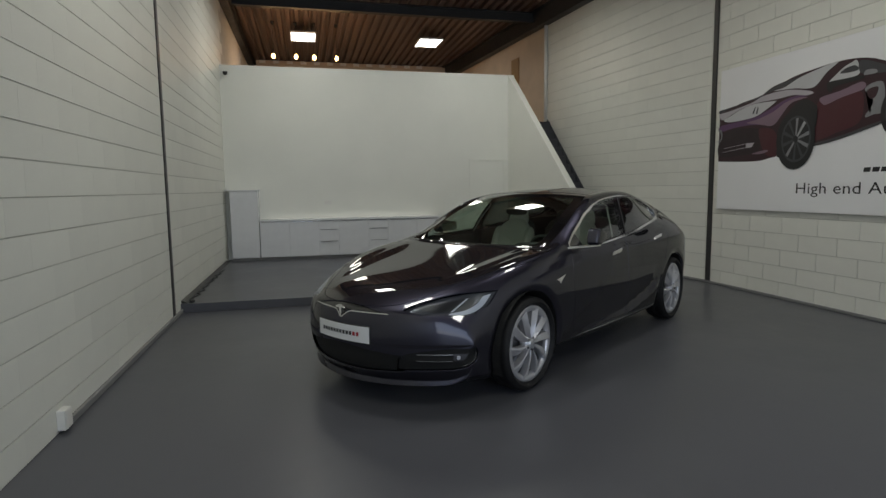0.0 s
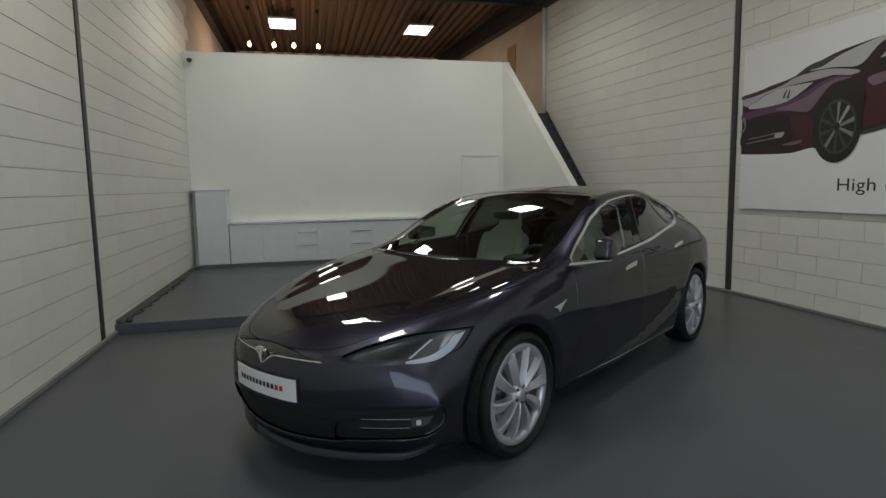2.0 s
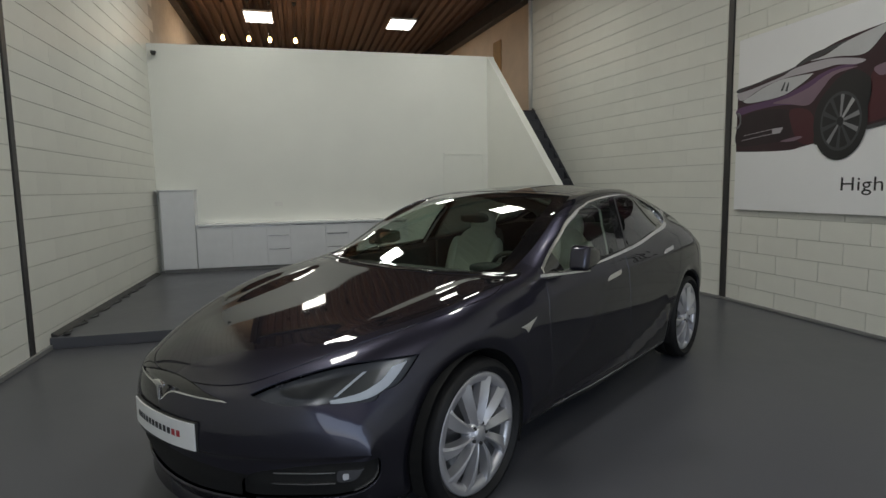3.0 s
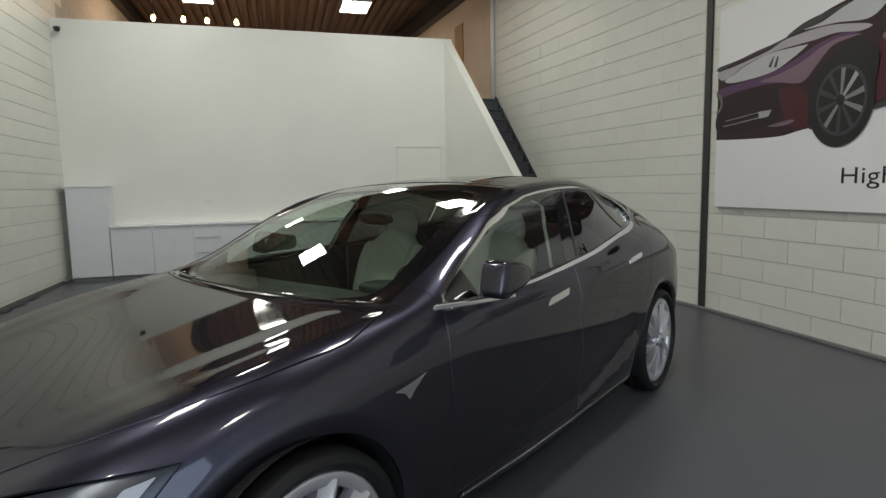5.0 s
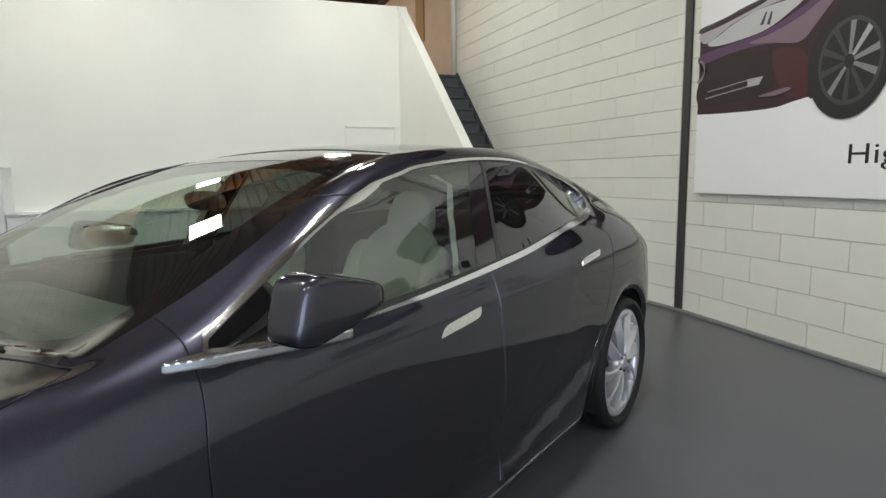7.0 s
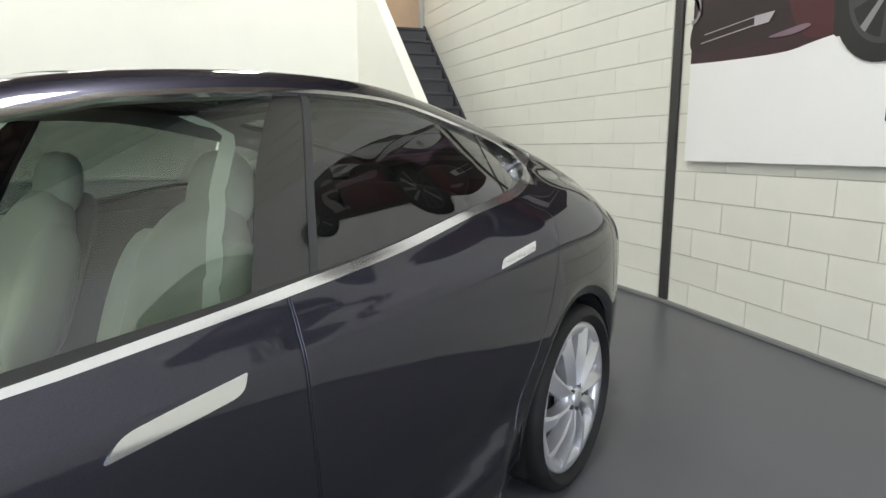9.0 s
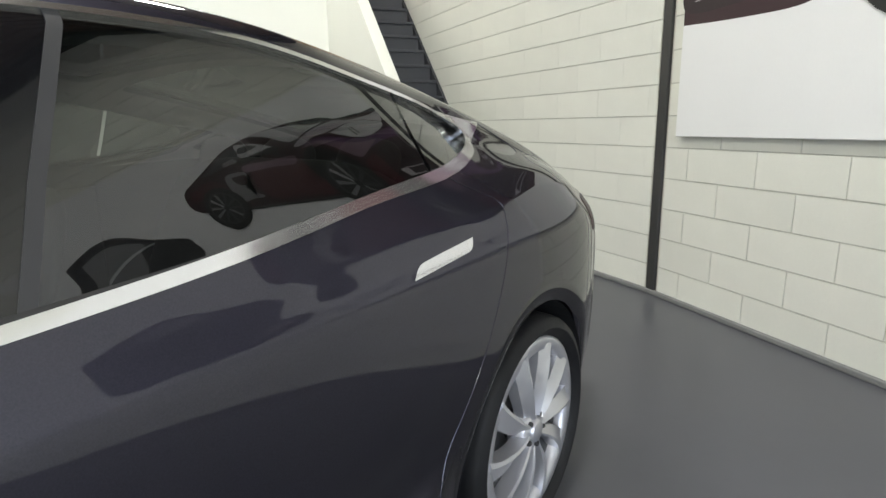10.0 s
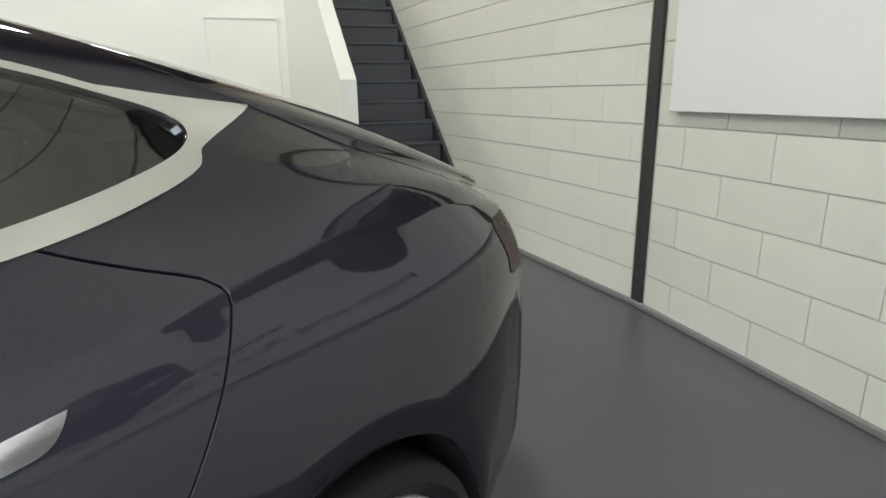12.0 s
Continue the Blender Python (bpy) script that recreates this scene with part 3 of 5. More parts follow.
class Skin:
    """Polygons over shared points with smooth normals, that can be cut along the zero line of any function of place."""

    def __init__(self, grid):
        n, m = grid.shape[:2]
        self.p = [tuple(v) for v in grid.reshape(-1, 3)]
        a = grid
        du, dv = np.gradient(a, axis=0), np.roll(a, -1, 1) - np.roll(a, 1, 1)
        nn = np.cross(du, dv)
        nn /= np.linalg.norm(nn, axis=2, keepdims=True) + 1e-9
        mid = np.array([0, 0, .6])
        nn[(nn * (a - mid)).sum(2) < 0] *= -1
        for e in (0, n - 1):
            nn[e] = (1, 0, 0) if e == 0 else (-1, 0, 0)
        self.n = [tuple(v) for v in nn.reshape(-1, 3)]
        self.polys = [(i * m + j, i * m + (j + 1) % m, (i + 1) * m + (j + 1) % m, (i + 1) * m + j) for i in range(n - 1) for j in range(m)]

    def cut(self, polys, f):
        """The polygons on which f < 0 and those on which f > 0, split along f = 0."""
        used = sorted({i for q in polys for i in q})
        val = dict(zip(used, f(np.array([self.p[i] for i in used])).tolist()))
        made, low, high = {}, [], []
        for q in polys:
            v = [val[i] for i in q]
            if max(v) <= 0:
                low.append(q)
                continue
            if min(v) >= 0:
                high.append(q)
                continue
            a, b = [], []
            for k, i in enumerate(q):
                j = q[(k + 1) % len(q)]
                (a if val[i] <= 0 else b).append(i)
                if (val[i] <= 0) != (val[j] <= 0):
                    key = (min(i, j), max(i, j))
                    if key not in made:
                        t = val[key[0]] / (val[key[0]] - val[key[1]])
                        w = [c * (1 - t) + e * t for c, e in zip(self.n[key[0]], self.n[key[1]])]
                        size = math.hypot(*w) + 1e-9
                        self.p.append(tuple(c * (1 - t) + e * t for c, e in zip(self.p[key[0]], self.p[key[1]])))
                        self.n.append((w[0] / size, w[1] / size, w[2] / size))
                        made[key] = len(self.p) - 1
                    a.append(made[key])
                    b.append(made[key])
            if len(a) > 2:
                low.append(tuple(a))
            if len(b) > 2:
                high.append(tuple(b))
        return low, high

    def refine(self, polys, f, size, levels=2):
        """Split the polygons that lie within size of f = 0 into smaller ones."""
        for _ in range(levels):
            used = sorted({i for q in polys for i in q})
            val = dict(zip(used, np.abs(f(np.array([self.p[i] for i in used]))).tolist()))
            hit = {k for k, q in enumerate(polys) if min(val[i] for i in q) < size}
            mids, out = {}, []
            for k in hit:
                q = polys[k]
                for i, j in zip(q, q[1:] + q[:1]):
                    key = (min(i, j), max(i, j))
                    if key not in mids:
                        mids[key] = self.middle(key)
            touched = {i for key in mids for i in key}
            for k, q in enumerate(polys):
                if k not in hit and not any(i in touched for i in q):
                    out.append(q)
                    continue
                edges = [(min(i, j), max(i, j)) for i, j in zip(q, q[1:] + q[:1])]
                if k in hit:
                    c = self.middle(q)
                    out += [(i, mids[edges[e]], c, mids[edges[e - 1]]) for e, i in enumerate(q)]
                else:
                    r = []
                    for i, key in zip(q, edges):
                        r += [i, mids[key]] if key in mids else [i]
                    out.append(tuple(r))
            polys = out
            size *= .6
        return polys

    def middle(self, ids):
        p, n = [self.p[i] for i in ids], [self.n[i] for i in ids]
        w = [sum(v[k] for v in n) for k in range(3)]
        size = math.hypot(*w) + 1e-9
        self.p.append(tuple(sum(v[k] for v in p) / len(p) for k in range(3)))
        self.n.append((w[0] / size, w[1] / size, w[2] / size))
        return len(self.p) - 1


def loop(pts, n=10, closed=True):
    """A smooth closed outline through a few corner points (a point given twice stays a corner)."""
    p = np.array(pts, float)
    out = []
    for k in range(len(p)):
        p0, p1, p2, p3 = (p[(k + d) % len(p)] for d in (-1, 0, 1, 2))
        if np.allclose(p1, p2):
            continue
        for t in np.arange(n) / n:
            out.append(.5 * (2 * p1 + (p2 - p0) * t + (2 * p0 - 5 * p1 + 4 * p2 - p3) * t * t + (3 * p1 - p0 - 3 * p2 + p3) * t ** 3))
    return np.array(out)


def inside(poly, u, v):
    """Signed distance to an outline: negative within."""
    lo, hi = poly.min(0) - .12, poly.max(0) + .12
    q = np.column_stack([u, v])
    away = np.maximum(lo - q, q - hi).max(1)
    if (away > 0).any():
        out = away + .12
        near = away <= 0
        if near.any():
            out[near] = inside(poly, q[near, 0], q[near, 1])
        return out
    a, b = poly, np.roll(poly, -1, 0)
    best, odd = np.full(len(q), 1e9), np.zeros(len(q), bool)
    for (x1, y1), (x2, y2) in zip(a, b):
        d = np.array([x2 - x1, y2 - y1])
        t = np.clip(((q - (x1, y1)) @ d) / (d @ d + 1e-12), 0, 1)
        best = np.minimum(best, np.linalg.norm(q - ((x1, y1) + t[:, None] * d), axis=1))
        if y1 != y2:
            odd ^= ((y1 > q[:, 1]) != (y2 > q[:, 1])) & (q[:, 0] < (x2 - x1) * (q[:, 1] - y1) / (y2 - y1) + x1)
    return np.where(odd, -best, best)


# ---- the car ----
M_PAINT = material("dark_grey_metallic_paint", (.043, .042, .061), .36, metal=.9, vary=.12, scale=400, fine=1200, coat=1.0, rough_vary=.03, spec=.15)
M_PAINT.node_tree.nodes["Principled BSDF"].inputs["Specular Tint"].default_value = (.10, .10, .13, 1)
M_LINER = plain("black_liner", (.006, .006, .006), .8)
M_SEAM = plain("lightened_seam_lining", (.06, .06, .066), .4)
M_EDGE = plain("satin_grey_edge", (.035, .035, .038), .35)
M_GLOSSBLACK = plain("gloss_black_trim", (.006, .006, .007), .08, coat=.6)
M_TRIM = bare_metal("satin_chrome_trim", (.80, .80, .80), .12, .97)
M_ALLOY = bare_metal("silver_alloy", (.62, .62, .65), .34, .7)
# darker copy of the alloy, with the rim's inner shade in its colour
M_ALLOY_IN = material("shaded_alloy_barrel", (.2, .2, .205), .45, metal=.5)
M_TYRE = material("tyre_rubber", (.010, .010, .011), .6, vary=.15, bump=.2, bump_scale=60, spec=.3)
M_PLATE = plain("white_plate", (.8, .8, .8), .35)
M_INK = plain("dark_lettering", (.02, .02, .022), .5)
M_INK_RED = plain("red_lettering", (.4, .03, .04), .5)
M_LENS = clear_glass("lamp_lens", (.9, .93, .96), r0=.0)
M_SHIELD = clear_glass("windscreen_glass", (.66, .76, .70), r0=.10)
M_SIDE = clear_glass("door_glass", (.66, .75, .68), r0=.11)
M_PRIVACY = clear_glass("privacy_glass", (.15, .165, .155), r0=.095)
M_ROOFGLASS = clear_glass("roof_glass", (.03, .033, .036), body=.3)
M_LAMPHOUSE = plain("lamp_housing", (.10, .10, .11), .25, metal=.4)
M_LAMPDARK = plain("dark_lamp_insert", (.012, .012, .014), .35)
M_DRL = plain("daytime_lamp_bar", (.55, .56, .6), .35)
M_RED = material("red_lamp_lens", (.022, .003, .004), .3, vary=.05, spec=.15)
M_LEATHER = material("cream_leather", (.52, .50, .44), .5, vary=.05, bump=.06, bump_scale=60)
# rear bench leather: the cabin's shade is put into this dark colour
M_SHADEHIDE = material("shade_dark_leather", (.06, .058, .055), .55, vary=.08)
M_DASH = material("black_dashboard", (.045, .046, .045), .55, vary=.1, bump=.04, bump_scale=150)
M_HEADLINER = material("light_headliner", (.38, .375, .35), .8)
M_DISC = plain("brake_disc", (.25, .25, .25), .35, metal=.9)

car = empty("car", pose(.9638, 6.0809, 0, 0, 0, -144.36), label="dark grey metallic four-door electric saloon, freshly polished", category="car")
body_skin = Skin(skin_grid())
SK = body_skin


def panel(name, polys, mat, parent=car, lift=0.0, skirt=0.0, label="", tip=None, roll=0.0):
    """A piece of the skin as a mesh of its own, raised along the normals and, with skirt, given a turned-in edge."""
    used = sorted({i for q in polys for i in q})
    if not used:
        return None
    idx = {i: k for k, i in enumerate(used)}
    P, N = np.array([SK.p[i] for i in used]), np.array([SK.n[i] for i in used])
    verts = (P + N * lift).tolist()
    if tip:
        N = N - tip(P)
        N /= np.linalg.norm(N, axis=1, keepdims=True)
    norms = N.tolist()
    faces, count = [], {}
    for q in polys:
        x0, y0, z0 = SK.p[q[0]]
        nx, ny, nz = SK.n[q[0]]
        turn = 0.0
        for i, j in zip(q[1:-1], q[2:]):
            ux, uy, uz = SK.p[i][0] - x0, SK.p[i][1] - y0, SK.p[i][2] - z0
            vx, vy, vz = SK.p[j][0] - x0, SK.p[j][1] - y0, SK.p[j][2] - z0
            turn += (uy * vz - uz * vy) * nx + (uz * vx - ux * vz) * ny + (ux * vy - uy * vx) * nz
        r = [idx[i] for i in q]
        if turn < 0:
            r = r[::-1]
        faces.append(r)
        for k in range(len(r)):
            e = (r[k], r[(k + 1) % len(r)])
            count[e] = count.get(e, 0) + 1
    if skirt:
        for (a, b) in [e for e in count if (e[1], e[0]) not in count]:
            t, m = Vector(verts[b]) - Vector(verts[a]), Vector(norms[a])
            o = list(t.cross(m).normalized())
            k = len(verts)
            if roll:
                for i, d, w in ((a, 0, 0), (b, 0, 0), (b, roll, roll), (a, roll, roll), (a, skirt, roll), (b, skirt, roll)):
                    verts.append([c - e * d + f * w for c, e, f in zip(verts[i], norms[i], o)])
                    norms.append([e * (.8 if d == 0 else .35 if d == roll else 0) + f * (.6 if d == 0 else .9) for e, f in zip(norms[i], o)])
                faces += [[k + 1, k, k + 3, k + 2], [k + 2, k + 3, k + 4, k + 5]]
                continue
            for i, d in ((a, 0), (b, 0), (b, skirt), (a, skirt)):
                verts.append([c - e * d for c, e in zip(verts[i], norms[i])])
                norms.append(o)
            faces.append([k + 1, k, k + 3, k + 2])
    me = bpy.data.meshes.new(name)
    me.from_pydata(verts, [], faces)
    me.materials.append(mat)
    me.shade_smooth()
    me.normals_split_custom_set_from_vertices(norms)
    ob = new(name, me)
    ob.parent = parent
    return tagged(ob, label) if label else ob


def side(poly):
    return lambda p: np.maximum(inside(poly, p[:, 0], p[:, 2]), .35 - np.abs(p[:, 1]))


def side_left(poly, sign):
    return lambda p: np.maximum(inside(poly, p[:, 0], p[:, 2]), .35 - sign * p[:, 1])


def above(poly, z=.6):
    return lambda p: np.maximum(inside(poly, p[:, 0], p[:, 1]), z - p[:, 2])


def corner(poly, sign, front=1):
    """Outline unrolled round a corner of the car: along = outward minus forward, and height."""
    return lambda p: np.maximum(inside(poly, sign * p[:, 1] - front * p[:, 0], p[:, 2]), np.maximum(.2 - sign * p[:, 1], 1.45 - front * p[:, 0]))


def mirrored(pts):
    return list(pts) + [(x, -y) for x, y in pts[::-1]]


def carve(polys, f, size=.05, levels=2):
    """Cut f out of finer polygons: the piece and the rest."""
    return SK.cut(SK.refine(polys, f, size, levels), f)


def press_depth(x, z):
    """How far the flank is pressed in: rolled lips round the wheels, and a flare above the sill."""
    d = 0 * x
    for ax in (1.465, -1.51):
        u = np.clip((np.hypot(x - ax, z - .36) - .385) / .07, 0, 1)
        d = d + .024 * (1 - u) ** 2
    ridge = np.interp(x, (-1.0, -.75, -.2, .9), (.56, .47, .35, .30))
    along = np.clip((x + 1.06) / .15, 0, 1) * np.clip((.85 - x) / .5, 0, 1)
    v = np.clip((ridge - z) / .1, 0, 1)
    return d - along * (.034 * v * v * (3 - 2 * v) - .005 * np.exp(-((z - ridge - .06) / .07) ** 2))


def press(polys):
    ids = np.array(sorted({i for q in polys for i in q}))
    P, N = np.array([SK.p[i] for i in ids]), np.array([SK.n[i] for i in ids])
    hit = (np.abs(P[:, 1]) > .6) & (P[:, 2] < .95) & (np.abs(N[:, 1]) > .3)
    ids, P, N = ids[hit], P[hit], N[hit]
    x, z, sg, e = P[:, 0], P[:, 2], np.sign(P[:, 1]), .002
    d = press_depth(x, z)
    gx, gz = (press_depth(x + e, z) - press_depth(x - e, z)) / (2 * e), (press_depth(x, z + e) - press_depth(x, z - e)) / (2 * e)
    P[:, 1] -= sg * d
    N /= np.abs(N[:, 1:2])
    N[:, 0] += gx
    N[:, 2] += gz
    N /= np.linalg.norm(N, axis=1, keepdims=True)
    for i, p, n in zip(ids.tolist(), P.tolist(), N.tolist()):
        SK.p[i], SK.n[i] = tuple(p), tuple(n)


rest = SK.polys
rest = SK.refine(rest, lambda p: np.where(np.abs(p[:, 1]) > .6, np.minimum(np.abs(np.hypot(p[:, 0] - 1.465, p[:, 2] - .36) - .42), np.abs(np.hypot(p[:, 0] + 1.51, p[:, 2] - .36) - .42)), 1), .06, 2)
press(rest)
for ax in (1.465, -1.51):
    _, rest = SK.cut(rest, lambda p, ax=ax: np.maximum(np.hypot(p[:, 0] - ax, p[:, 2] - .36) - .39, .6 - np.abs(p[:, 1])))

def pane_lean(p):
    """The panes draw in towards the tail, and are rounder from sill to roof, than the flank."""
    return np.column_stack([.10 - .15 * np.clip(p[:, 0] + .9, -.6, .6), 0 * p[:, 0], .04 + .36 * (1.197 - p[:, 2])])


# side windows and their bright surround
DLO = loop([(.80, .998), (.80, .998), (.72, 1.10), (.5, 1.20), (.289, 1.288), (.154, 1.323), (.03, 1.35), (-.088, 1.374), (-.417, 1.402), (-.758, 1.396), (-1.1, 1.335), (-1.273, 1.300), (-1.36, 1.275), (-1.43, 1.252), (-1.462, 1.228),
            (-1.44, 1.202), (-1.36, 1.178), (-1.2, 1.148), (-.955, 1.122), (-.592, 1.076), (-.235, 1.050), (.11, 1.031), (.393, 1.016), (.80, .998)], 8)
TIP = loop([(-1.36, 1.285), (-1.36, 1.285), (-1.48, 1.268), (-1.597, 1.253), (-1.597, 1.253), (-1.49, 1.208), (-1.41, 1.174), (-1.33, 1.155), (-1.33, 1.155)], 6)


PILLAR = spline((.82, .706, .604, .48, .34, .2, .1, 0, -.15), (.866, .83, .808, .79, .766, .748, .72, .66, .3))


def window_line(p):
    """The window's outline: seen from the side, and along the windscreen pillar from above."""
    return np.maximum(side(DLO)(p), PILLAR(p[:, 0]) + .014 - np.abs(p[:, 1]))


def surround(p):
    z_mid = np.interp(p[:, 0], (-1.5, -1.0, 0, .4, .8), (1.20, 1.2, 1.12, 1.05, .99))
    w = .009 + np.interp(p[:, 0], (-1.3, -.9, -.23, .13, .4, .8), (.018, .012, .017, .020, .014, .008)) * np.clip((z_mid - p[:, 2]) / .04 + .5, 0, 1)
    return np.minimum(np.maximum(side(DLO)(p) - w, PILLAR(p[:, 0]) - np.abs(p[:, 1])), side(TIP)(p))


trim, rest = carve(rest, surround, .03, 1)
glass, trim = SK.cut(trim, window_line)


def seal_band(p):
    z_mid = np.interp(p[:, 0], (-1.5, -1.0, 0, .4, .8), (1.20, 1.2, 1.12, 1.05, .99))
    return np.maximum(side(DLO)(p) - np.interp(p[:, 0], (-.9, -.23, .13, .4, .7), (-.003, .008, .016, .017, .008)), p[:, 2] - z_mid)


rubber, trim = SK.cut(trim, seal_band)
for sign in (1, -1):
    panel("window_seal", [q for q in rubber if SK.p[q[0]][1] * sign > 0], M_BLACKP, lift=.001, skirt=.01, label="black rubber window seal")
for sign in (1, -1):
    panel("window_surround", [q for q in trim if SK.p[q[0]][1] * sign > 0], M_TRIM, lift=.004, skirt=.012, label="satin chrome window surround")


def post_front(p):
    return np.interp(p[:, 2], (1.05, 1.24, 1.34, 1.40), (-.178, -.259, -.325, -.375))


front_pane, back = SK.cut(glass, lambda p: post_front(p) - p[:, 0])
sail, front_pane = SK.cut(front_pane, lambda p: .60 - p[:, 0] + .25 * (p[:, 2] - 1.05))
post, back = SK.cut(back, lambda p: np.interp(p[:, 2], (1.05, 1.19, 1.39), (-.33, -.38, -.464)) - p[:, 0])
post_edge, post = SK.cut(post, lambda p: p[:, 0] - np.interp(p[:, 2], (1.05, 1.19, 1.39), (-.33, -.38, -.464)) - .02)
seal, quarter = SK.cut(back, lambda p: -1.175 - p[:, 0])
rear_pane, _ = SK.cut(seal, lambda p: -1.163 - p[:, 0])
for sign in (1, -1):
    pick = lambda qs: [q for q in qs if SK.p[q[0]][1] * sign > 0]
    for nm, qs, mt, lb in (("door_window", front_pane, M_SIDE, "clear door glass"), ("door_window", rear_pane, M_PRIVACY, "dark tinted door glass"), ("quarter_window", quarter, M_PRIVACY, "dark tinted quarter glass")):
        panel(nm, pick(qs), mt, lift=-.004, label=lb, tip=pane_lean)
    panel("sail_panel", pick(sail), M_GLOSSBLACK, lift=-.003, label="gloss black sail panel")
    panel("post_edge", pick(post_edge), M_EDGE, lift=-.001, skirt=.006, label="satin grey edge of the rear door frame")
    panel("door_post", pick(post), M_GLOSSBLACK, lift=-.003, label="gloss black post cover")

# windscreen with black border, glass roof, rear screen
WS = loop(mirrored([(-.1, 0), (-.1, .3), (-.1, .60), (-.1, .60), (.133, .655), (.334, .695), (.584, .73), (.818, .745), (.965, .765), (.965, .765), (1.03, .6), (1.07, .36), (1.085, .15), (1.088, 0)]), 6)
shield, rest = SK.cut(rest, above(WS, .9))
WSI = loop(mirrored([(.08, 0), (.08, .3), (.07, .50), (.10, .535), (.25, .575), (.461, .607), (.726, .65), (.86, .655), (.93, .615), (.985, .48), (1.02, .3), (1.035, 0)]), 6)
clear, border = SK.cut(shield, above(WSI, .9))
panel("windscreen", clear, M_SHIELD, lift=-.004, label="raked clear windscreen")
panel("windscreen_border", border, M_GLOSSBLACK, lift=-.003, label="gloss black windscreen border")
ROOF = loop(mirrored([(-1.08, 0), (-1.07, .3), (-1.03, .52), (-1.03, .52), (-.5, .545), (-.12, .53), (-.12, .53), (-.125, .3), (-.125, 0)]), 6)
roof_pane, rest = SK.cut(rest, above(ROOF, 1.2))
panel("roof_glass", roof_pane, M_ROOFGLASS, lift=-.002, label="dark panoramic glass roof")
RS = loop(mirrored([(-1.98, 0), (-1.97, .3), (-1.93, .5), (-1.93, .5), (-1.5, .53), (-1.14, .52), (-1.14, .52), (-1.15, .3), (-1.15, 0)]), 6)
rear_screen, rest = SK.cut(rest, above(RS, 1.0))
panel("rear_screen", rear_screen, M_PRIVACY, lift=-.002, label="dark tinted rear screen")

# black quarter pieces behind the side windows
QT = loop([(-1.612, 1.246), (-1.612, 1.246), (-1.70, 1.208), (-1.765, 1.178), (-1.775, 1.164), (-1.75, 1.157), (-1.64, 1.158), (-1.51, 1.188), (-1.51, 1.188)], 6)
qt, rest = SK.cut(rest, side(QT))
for sign in (1, -1):
    panel("quarter_cover", [q for q in qt if SK.p[q[0]][1] * sign > 0], M_GLOSSBLACK, lift=-.001, label="gloss black quarter cover")

# lamps, intakes and front slot
HL = loop([(-1.88, .693), (-1.70, .735), (-1.34, .786), (-.917, .792), (-.917, .792), (-1.03, .702), (-1.143, .676), (-1.2, .650), (-1.46, .662), (-1.69, .664), (-1.88, .693)], 6)
IN = loop([(-1.87, .40), (-1.5, .441), (-1.17, .44), (-1.17, .44), (-1.155, .39), (-1.19, .33), (-1.35, .292), (-1.6, .288), (-1.9, .283), (-1.93, .31)], 6)
TL = loop([(-1.29, .9), (-1.30, .955), (-1.38, .978), (-1.7, .97), (-1.7, .97), (-1.7, .87), (-1.32, .852)], 6)


def headlamp(polys, sign):
    lens = panel("headlamp", polys, M_LENS, label="headlamp with clear lens and bright inner bars")
    panel("lamp_housing", polys, M_LAMPHOUSE, lens, lift=-.022, skirt=-.02)
    u_of = lambda p: sign * p[:, 1] - p[:, 0]
    dark = loop([(-1.72, .712), (-1.6, .728), (-1.37, .752), (-1.14, .762), (-1.14, .762), (-1.2, .702), (-1.28, .682), (-1.45, .688), (-1.65, .695)], 6)
    hook = loop([(-.99, .776), (-.99, .776), (-1.08, .764), (-1.08, .764), (-1.13, .728), (-1.18, .708), (-1.27, .686), (-1.43, .674), (-1.43, .674), (-1.40, .661), (-1.22, .664), (-1.12, .688), (-1.06, .72)], 6)
    insert, _ = SK.cut(polys, lambda p: inside(dark, u_of(p), p[:, 2]))
    panel("lamp_insert", insert, M_LAMPDARK, lens, lift=-.019)
    bar, _ = SK.cut(polys, lambda p: inside(hook, u_of(p), p[:, 2]))
    panel("lamp_bar", bar, M_DRL, lens, lift=-.010, skirt=.008, label="bright hooked bar")
    divider, _ = SK.cut(insert, lambda p: np.abs(u_of(p) + 1.275 - 2.2 * (p[:, 2] - .742)) - .011)
    panel("lamp_divider", divider, M_DRL, lens, lift=-.014, skirt=.005)
    return lens


def bright_blade(polys, sign, z, parent):
    f = lambda p: np.maximum(np.abs(p[:, 2] - z + .01 * (sign * p[:, 1] - p[:, 0] + 1.5)) - .0026, np.abs(sign * p[:, 1] - p[:, 0] + 1.575) - .18)
    got, _ = SK.cut(polys, f)
    panel("blade", got, M_TRIM, parent, lift=-.006, skirt=.01, label="thin chrome blade")


